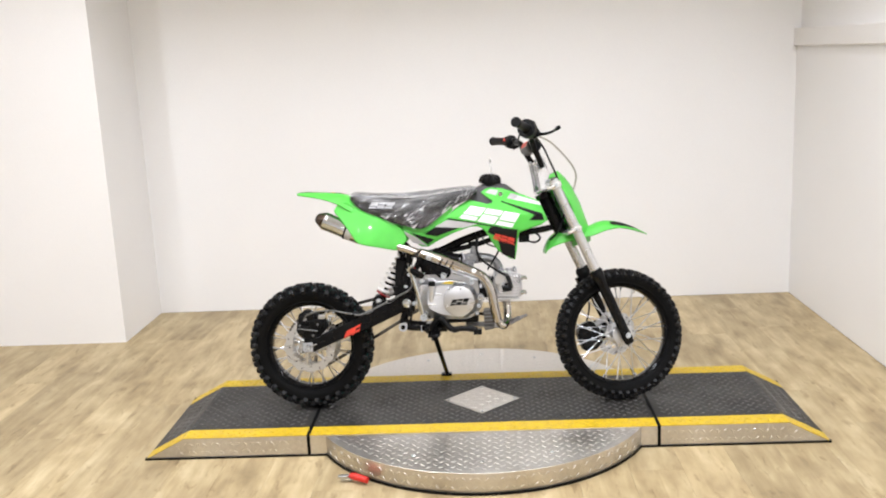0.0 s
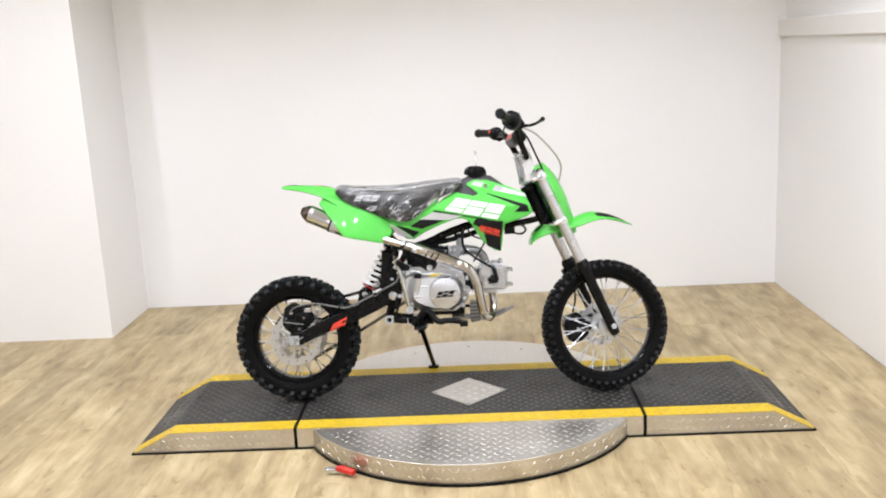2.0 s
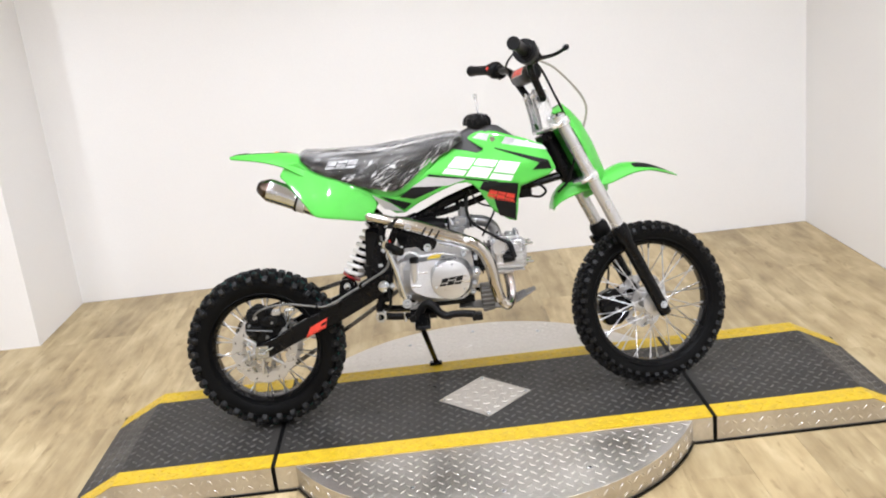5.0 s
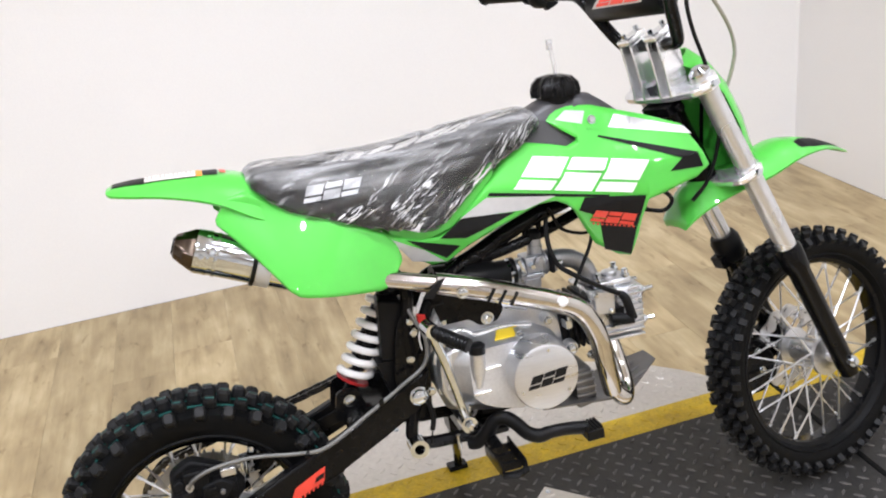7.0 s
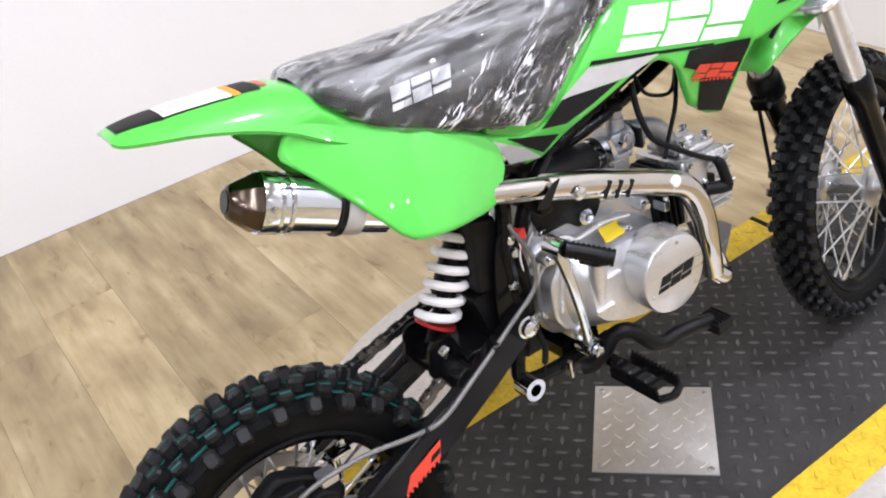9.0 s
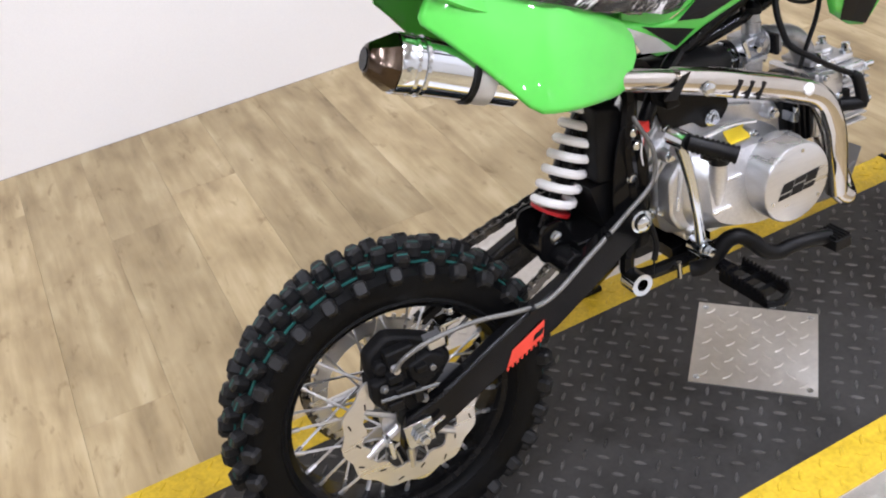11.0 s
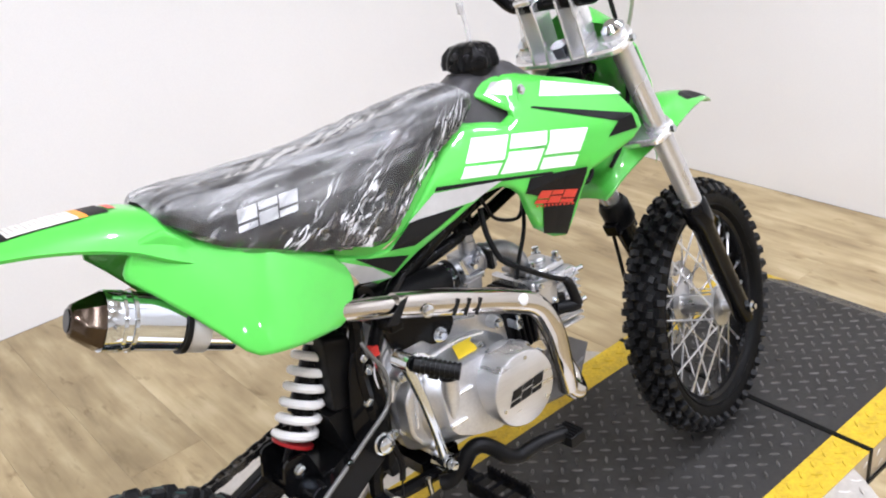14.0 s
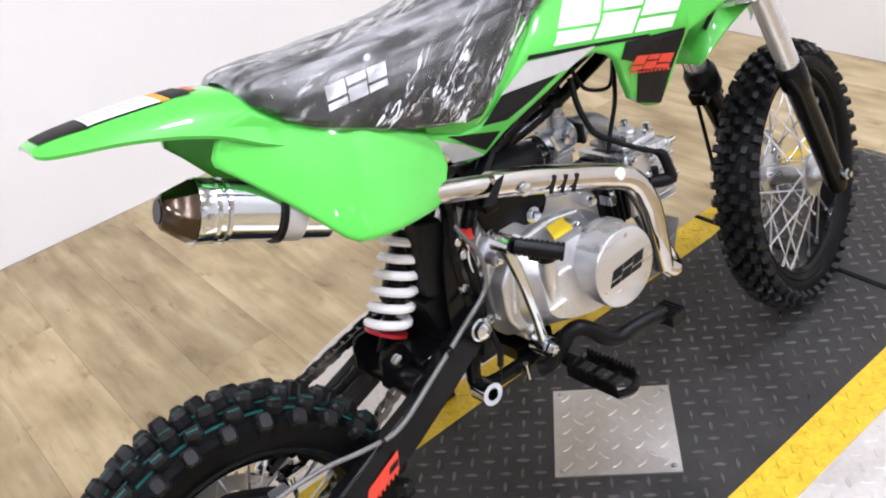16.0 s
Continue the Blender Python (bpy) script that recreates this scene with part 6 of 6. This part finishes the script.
# -- front end --
def fork(side):
    y = -side * 0.080
    upper = put("fork_tube", *tube([(0.034, y, 0.23), (0.034, y, 0.62)], 0.0185, 24, 1), FORK, bike, "silver fork tube", m=STEM)
    put("fork_cap", *tube([(0.034, y, 0.62), (0.034, y, 0.624), (0.034, y, 0.632)], [0.0195, 0.0195, 0.011], 20, 1), CHROME, upper)
    lower = put("fork_slider", *tube([(0.034, y, 0.252), (0.034, y, 0.246), (0.034, y, 0.205), (0.034, y, 0.195), (0.034, y, 0.0), (0.034, y, -0.035), (0.034, y, -0.056), (0.034, y, -0.060)], [0.0205, 0.0245, 0.0245, 0.0205, 0.0188, 0.0195, 0.017, 0.008], 24, 1), BLACK, bike, "black fork slider with rubber seal", m=STEM)
    if side == 1:
        put("axle_nut", *moved(lathe([(0.011, 0), (0.011, -0.009), (0.006, -0.009), (0.006, -0.016)], 8), Matrix.Translation((0.034, -0.0965, -0.022))), CHROME, lower)
    else:
        put("caliper_bracket", *box(-0.03, 0.03, 0.07, 0.085, -0.03, 0.05), BLACK, lower, bevel=0.003)
        put("dust_boot", *tube([(0.034, y, 0.262), (0.034, y, 0.250), (0.034, y, 0.214), (0.034, y, 0.206)], [0.024, 0.0295, 0.0295, 0.024], 20, 1), SATIN, lower, "black rubber dust boot")
        put("hose_clamp", *join(box(-0.006, 0.030, y - 0.014, y + 0.016, 0.206, 0.232), tube([(0.058, y + 0.004, 0.196), (0.070, y + 0.004, 0.200)], 0.008, 10, 1), box(0.044, 0.066, y - 0.008, y + 0.014, 0.170, 0.196)), BLACK, lower, "black brake hose bracket", bevel=0.003)
    return upper


fork(1)
fork(-1)
cal2 = put("front_caliper", *join(prism(ngon_round([(-0.108, -0.030), (-0.070, -0.048), (-0.025, -0.036), (-0.015, 0.020), (-0.032, 0.064), (-0.078, 0.068), (-0.104, 0.040)], 0.012), 0.036, 0.078, 0.1)), BLACK, bike, "black front brake caliper", m=STEM, bevel=0.003)
for bn, ba in ((-0.06, 0.0), (-0.05, 0.04)):
    put("caliper_bolt", *moved(bolt(0.005, 0.006), Matrix.Translation((bn, 0.036, ba))), CHROME, cal2)
put("front_brake_hose", *tube([(-0.06, 0.085, 0.04), (0.0, 0.108, 0.10), (0.036, 0.110, 0.20), (0.052, 0.104, 0.32), (0.066, 0.07, 0.42), (0.085, 0.02, 0.53)], 0.0038, 8), SATIN, bike, "black front brake hose", m=STEM)


def clamp(a, thick, tag, back=-0.032, ring=0.0245):
    outline = ngon_round([(back, -0.03), (-0.005, -0.098), (0.02, -0.106), (0.048, -0.104), (0.056, -0.09), (0.050, -0.06), (0.028, -0.03), (0.028, 0.03), (0.050, 0.06), (0.056, 0.09), (0.048, 0.104), (0.02, 0.106), (-0.005, 0.098), (back, 0.03)], 0.012, 3)
    rings = [[(x, y, a - thick / 2) for x, y in outline], [(x, y, a + thick / 2) for x, y in outline]]
    ob = put("triple_clamp", *loft(rings), POLISH, bike, tag, m=STEM, bevel=0.004)
    for e in (-1, 1):
        put("pinch_bolt", *tube([(0.03, e * 0.112, a), (0.03, e * 0.104, a)], 0.006, 6, 1), CHROME, ob)
        put("clamp_ring", *tube([(0.034, e * 0.08, a - thick * 0.75), (0.034, e * 0.08, a + thick * 0.75)], ring, 24, 1), POLISH, ob)
    return ob


top_clamp = clamp(0.602, 0.014, "polished upper triple clamp", -0.016)
put("stem_block", *join(box(-0.026, 0.012, -0.034, 0.034, 0.572, 0.593), tube([(-0.004, -0.034, 0.580), (-0.004, -0.046, 0.580)], 0.009, 12, 1)), BLACK, top_clamp, "black bracket under the upper clamp", bevel=0.003)
clamp(0.420, 0.014, "polished lower triple clamp", -0.010, 0.0225)
put("stem_nut", *tube([(0, 0, 0.612), (0, 0, 0.630)], 0.016, 6, 1), CHROME, top_clamp)
for e in (-1, 1):
    def riser_part(n_lo, n_hi, y_lo, y_hi):
        return loft([[(n0 + x, e * 0.036 + y, z) for x, y in ((n_lo, y_lo), (n_hi, y_lo), (n_hi, y_hi), (n_lo, y_hi))] for n0, z in ((0.004, 0.607), (0.012, 0.630), (0.022, 0.668), (0.029, 0.701))])

    riser = put("bar_riser", *riser_part(0.012, 0.020, -0.012, 0.012), POLISH, bike, "polished handlebar riser, hollow at the back", m=STEM)
    put("riser_cheek", *riser_part(-0.022, 0.022, -0.0160, -0.0115), POLISH, riser, bevel=0.0015)
    put("riser_cheek", *riser_part(-0.022, 0.022, 0.0115, 0.0160), POLISH, riser, bevel=0.0015)
    put("bar_cap", *box(0.005, 0.053, e * 0.036 - 0.0155, e * 0.036 + 0.0155, 0.702, 0.714), POLISH, riser, bevel=0.004)
    put("riser_bolt", *join(tube([(0.016, e * 0.036, 0.712), (0.016, e * 0.036, 0.722)], 0.0045, 6, 1), tube([(0.046, e * 0.036, 0.712), (0.046, e * 0.036, 0.722)], 0.0045, 6, 1)), CHROME, riser)
BARS = STEM @ pose(0, 0, -0.006, 0, 0, -6.5)
HALF = [(0.028, 0.0, 0.695), (0.028, 0.06, 0.695), (0.028, 0.085, 0.700), (0.026, 0.105, 0.735), (0.025, 0.128, 0.785), (0.028, 0.158, 0.808), (0.018, 0.21, 0.822), (0.004, 0.27, 0.840), (-0.038, 0.376, 0.871)]
bar = put("handlebar", *tube([(x, -y, z) for x, y, z in reversed(HALF[1:])] + HALF, 0.0112, 14, 6), BLACK, bike, "black steel handlebar with crossbar pad", m=BARS)
for e in (-1, 1):
    a0, a1 = Vector((0.003, e * 0.272, 0.8405)), Vector((-0.039, e * 0.378, 0.8715))
    d = (a1 - a0).normalized()
    put("grip", *tube([a0, a0 + d * 0.006, a0 + d * 0.0065, a1 - d * 0.006, a1 - d * 0.0055, a1], [0.021, 0.021, 0.0152, 0.0158, 0.0185, 0.017], 18, 1), SATIN, bar, "black rubber grip")
    h0 = Vector((0.011, e * 0.246, 0.8325))
    if e < 0:
        put("switch_housing", *join(tube([h0 - d * 0.016, h0 + d * 0.026], 0.0265, 18, 1), moved(box(-0.02, 0.02, -0.013, 0.013, -0.022, 0.012), Matrix.Translation(h0 + Vector((0.012, 0, 0.008))))), SATIN, bar, "black control housing", bevel=0.003)
    else:
        put("switch_housing", *join(tube([h0 - d * 0.014, h0 - d * 0.008, h0 + d * 0.012, h0 + d * 0.018], [0.021, 0.0275, 0.0275, 0.021], 20, 1), tube([h0 - d * 0.034, h0 - d * 0.014], 0.016, 14, 1), moved(box(-0.012, 0.014, -0.010, 0.010, -0.03, -0.01), Matrix.Translation(h0 + Vector((0.006, 0, -0.004))))), SATIN, bar, "black round switch housing", bevel=0.003)
put("stop_button", *tube([(-0.008, 0.243, 0.848), (-0.014, 0.243, 0.853)], 0.0055, 10, 1), RED, bar, "red stop button")
put("throttle_collar", *tube([(0.012, -0.246, 0.832), (0.003, -0.272, 0.840)], 0.033, 22, 1), SATIN, bar, "black throttle housing")
put("brake_lever", *tube([(0.035, -0.185, 0.812), (0.062, -0.205, 0.796), (0.088, -0.235, 0.790), (0.104, -0.268, 0.792)], [0.0090, 0.0055, 0.0050, 0.0050], 10), BLACK, bar, "black brake lever with a ball end")
put("lever_ball", *tube([(0.103, -0.266, 0.792), (0.107, -0.277, 0.793)], 0.0078, 12, 1), BLACK, bar)
put("master_cylinder", *box(0.022, 0.055, -0.205, -0.160, 0.795, 0.824), BLACK, bar, "black brake master cylinder", bevel=0.006)
put("reservoir_lid", *box(0.026, 0.052, -0.202, -0.166, 0.825, 0.834), BLACK, bar, bevel=0.003)
pad_pts = [(0.034, y, 0.775) for y in (-0.106, -0.100, 0.0, 0.116, 0.122)]
pad = put("bar_pad", *moved(tube([(0, p[1], 0) for p in pad_pts], [0.020, 0.0245, 0.0245, 0.0245, 0.020], 18, 1), Matrix.Translation((0.034, 0, 0.776)) @ Matrix.Diagonal((1.0, 1, 1.1, 1))), SATIN, bar, "black foam crossbar pad")


def pad_patch(quads, lift):
    out = []
    for q in quads:
        V = []
        for s in np.linspace(0, 1, 5):
            for t in np.linspace(0, 1, 4):
                (ya, aa), (yb, ab), (yc, ac), (yd, ad) = q
                y = (ya * (1 - s) + yb * s) * (1 - t) + (yd * (1 - s) + yc * s) * t
                a = radians((aa * (1 - s) + ab * s) * (1 - t) + (ad * (1 - s) + ac * s) * t)
                r = 0.0245 + lift
                V.append((0.034 - r * math.cos(a), y, 0.776 + 1.1 * r * math.sin(a)))
        F = [(i * 4 + j, i * 4 + j + 1, i * 4 + j + 5, i * 4 + j + 4) for i in range(4) for j in range(3)]
        out.append((V, F))
    return join(*out)


put("pad_decal", *pad_patch([[(0.090, 18), (-0.070, 18), (-0.078, 68), (0.062, 68)]], 0.0008), PRINT, pad, "pale edge of the pad decal", smooth=60)
marks = block_marks([(0.076, 24), (-0.062, 24), (-0.072, 62), (0.052, 62)], 0.07)
for q in marks:
    put("pad_graphic", *pad_patch([q], 0.0016), RED, pad, "red slanted block mark", smooth=60)
put("throttle_cable", *tube([(0.02, -0.225, 0.84), (0.035, -0.15, 0.862), (0.04, -0.05, 0.856), (0.038, 0.06, 0.846), (0.034, 0.13, 0.838), (0.03, 0.19, 0.822)], 0.0034, 8), SATIN, bar, "black cable arching over the pad")
put("throttle_cable", *tube([(0.03, -0.20, 0.805), (0.055, -0.12, 0.76), (0.062, -0.085, 0.70), (0.062, -0.07, 0.62), (0.045, -0.055, 0.52), (-0.01, -0.045, 0.45), (-0.06, -0.04, 0.43)], 0.0036, 8), SATIN, bar, "black cable running down to the frame")
put("front_brake_line", *tube([(0.045, -0.175, 0.80), (0.088, -0.128, 0.757), (0.126, -0.084, 0.672), (0.136, -0.056, 0.616), (0.120, -0.042, 0.580), (0.09, -0.03, 0.545)], 0.0034, 10), HOSE, bar, "tan front brake line in a wide bow")


def number_plate():
    rings = []
    for a, hw, mid in ((0.350, 0.050, 0.090), (0.370, 0.061, 0.098), (0.42, 0.077, 0.106), (0.50, 0.090, 0.112), (0.57, 0.094, 0.109), (0.612, 0.086, 0.100), (0.634, 0.066, 0.092), (0.645, 0.04, 0.090)):
        ys = np.linspace(-1, 1, 17)
        front = [(mid - 0.055 * abs(s) ** 2.4, hw * s, a) for s in ys]
        back = [(x - 0.0045, y, z) for x, y, z in reversed(front)]
        rings.append(front + back)
    return loft(rings)


put("number_plate", *number_plate(), GREEN, bike, "lime green front number plate", m=STEM, smooth=50)
FEND = [(-0.094, 0.388, 0.030, 0.004), (-0.086, 0.402, 0.042, 0.010), (-0.062, 0.424, 0.050, 0.026), (-0.025, 0.436, 0.053, 0.040), (0.03, 0.424, 0.054, 0.038), (0.09, 0.406, 0.058, 0.034), (0.15, 0.402, 0.060, 0.036), (0.19, 0.385, 0.056, 0.030), (0.225, 0.359, 0.047, 0.021), (0.255, 0.328, 0.033, 0.011), (0.283, 0.295, 0.016, 0.004), (0.295, 0.280, 0.005, 0.001)]
fender = put("front_fender", *arched(FEND, 0.004, power=2.6), GREEN, bike, "lime green front fender", m=STEM @ pose(0, 0, 0, 0, 0, -6), smooth=50)


def fend_top(x, y):
    xs = [r[0] for r in FEND]
    zc, hw, drop = (np.interp(x, xs, [r[k] for r in FEND]) for k in (1, 2, 3))
    return zc - drop * min(1, abs(y) / hw) ** 2.6


def vent_shape(e, n=9, m=5):
    """Slanted patch, pointed at both ends, lying on the fender's skin; its black paints the shade in a vent."""
    V = []
    for i in range(n):
        f = i / (n - 1)
        x = 0.165 + 0.108 * f
        mid, wide = 0.041 - 0.028 * f**1.5, 0.0115 * (4 * f * (1 - f)) ** 0.7 + 0.0012
        for k in range(m):
            y = mid + wide * (2 * k / (m - 1) - 1)
            V.append((x, e * y, fend_top(x, y) + 0.0018))
    F = [(i * m + k, i * m + k + 1, (i + 1) * m + k + 1, (i + 1) * m + k) for i in range(n - 1) for k in range(m - 1)]
    return V, F


# No opening in the fender: the vents' shade is a black patch each side.
for e in (-1, 1):
    put("fender_vent_shade", *vent_shape(e), BLACKV, fender, "dark vent near the fender's tip", smooth=0)

# ---- floor planks ----
def planks():
    rnd = random.Random(11)
    W, L, gap = 0.178, 1.22, 0.0002
    x, col = RIGHT - 0.002, 0
    while x > -4.2:
        x0 = max(x - W, -4.2)
        y = BACK - 0.002 + rnd.uniform(0.05, 1.0)
        while y > FRONT:
            ya, yb = max(y - L, FRONT), min(y, BACK - 0.002)
            y -= L
            xa, xb, e, h = x0 + gap, x - gap, 0.0003, 0.0
            if yb - ya < 0.03 or xb - xa < 0.01:
                continue
            cx, cy = (xa + xb) / 2, (ya + yb) / 2
            hx, hy = (xb - xa) / 2, (yb - ya) / 2 - gap
            V = [(sx * hx, sy * hy, -0.007) for sx, sy in ((-1, -1), (1, -1), (1, 1), (-1, 1))]
            V += [(sx * hx, sy * hy, -e) for sx, sy in ((-1, -1), (1, -1), (1, 1), (-1, 1))]
            V += [(sx * (hx - e), sy * (hy - e), h) for sx, sy in ((-1, -1), (1, -1), (1, 1), (-1, 1))]
            F = [(8, 9, 10, 11)] + [(b + i, b + (i + 1) % 4, b + 4 + (i + 1) % 4, b + 4 + i) for b in (0, 4) for i in range(4)]
            put("plank", V, F, PLANK, floor, m=pose(cx, cy, LOW), smooth=0)
        x -= W
        col += 1


planks()
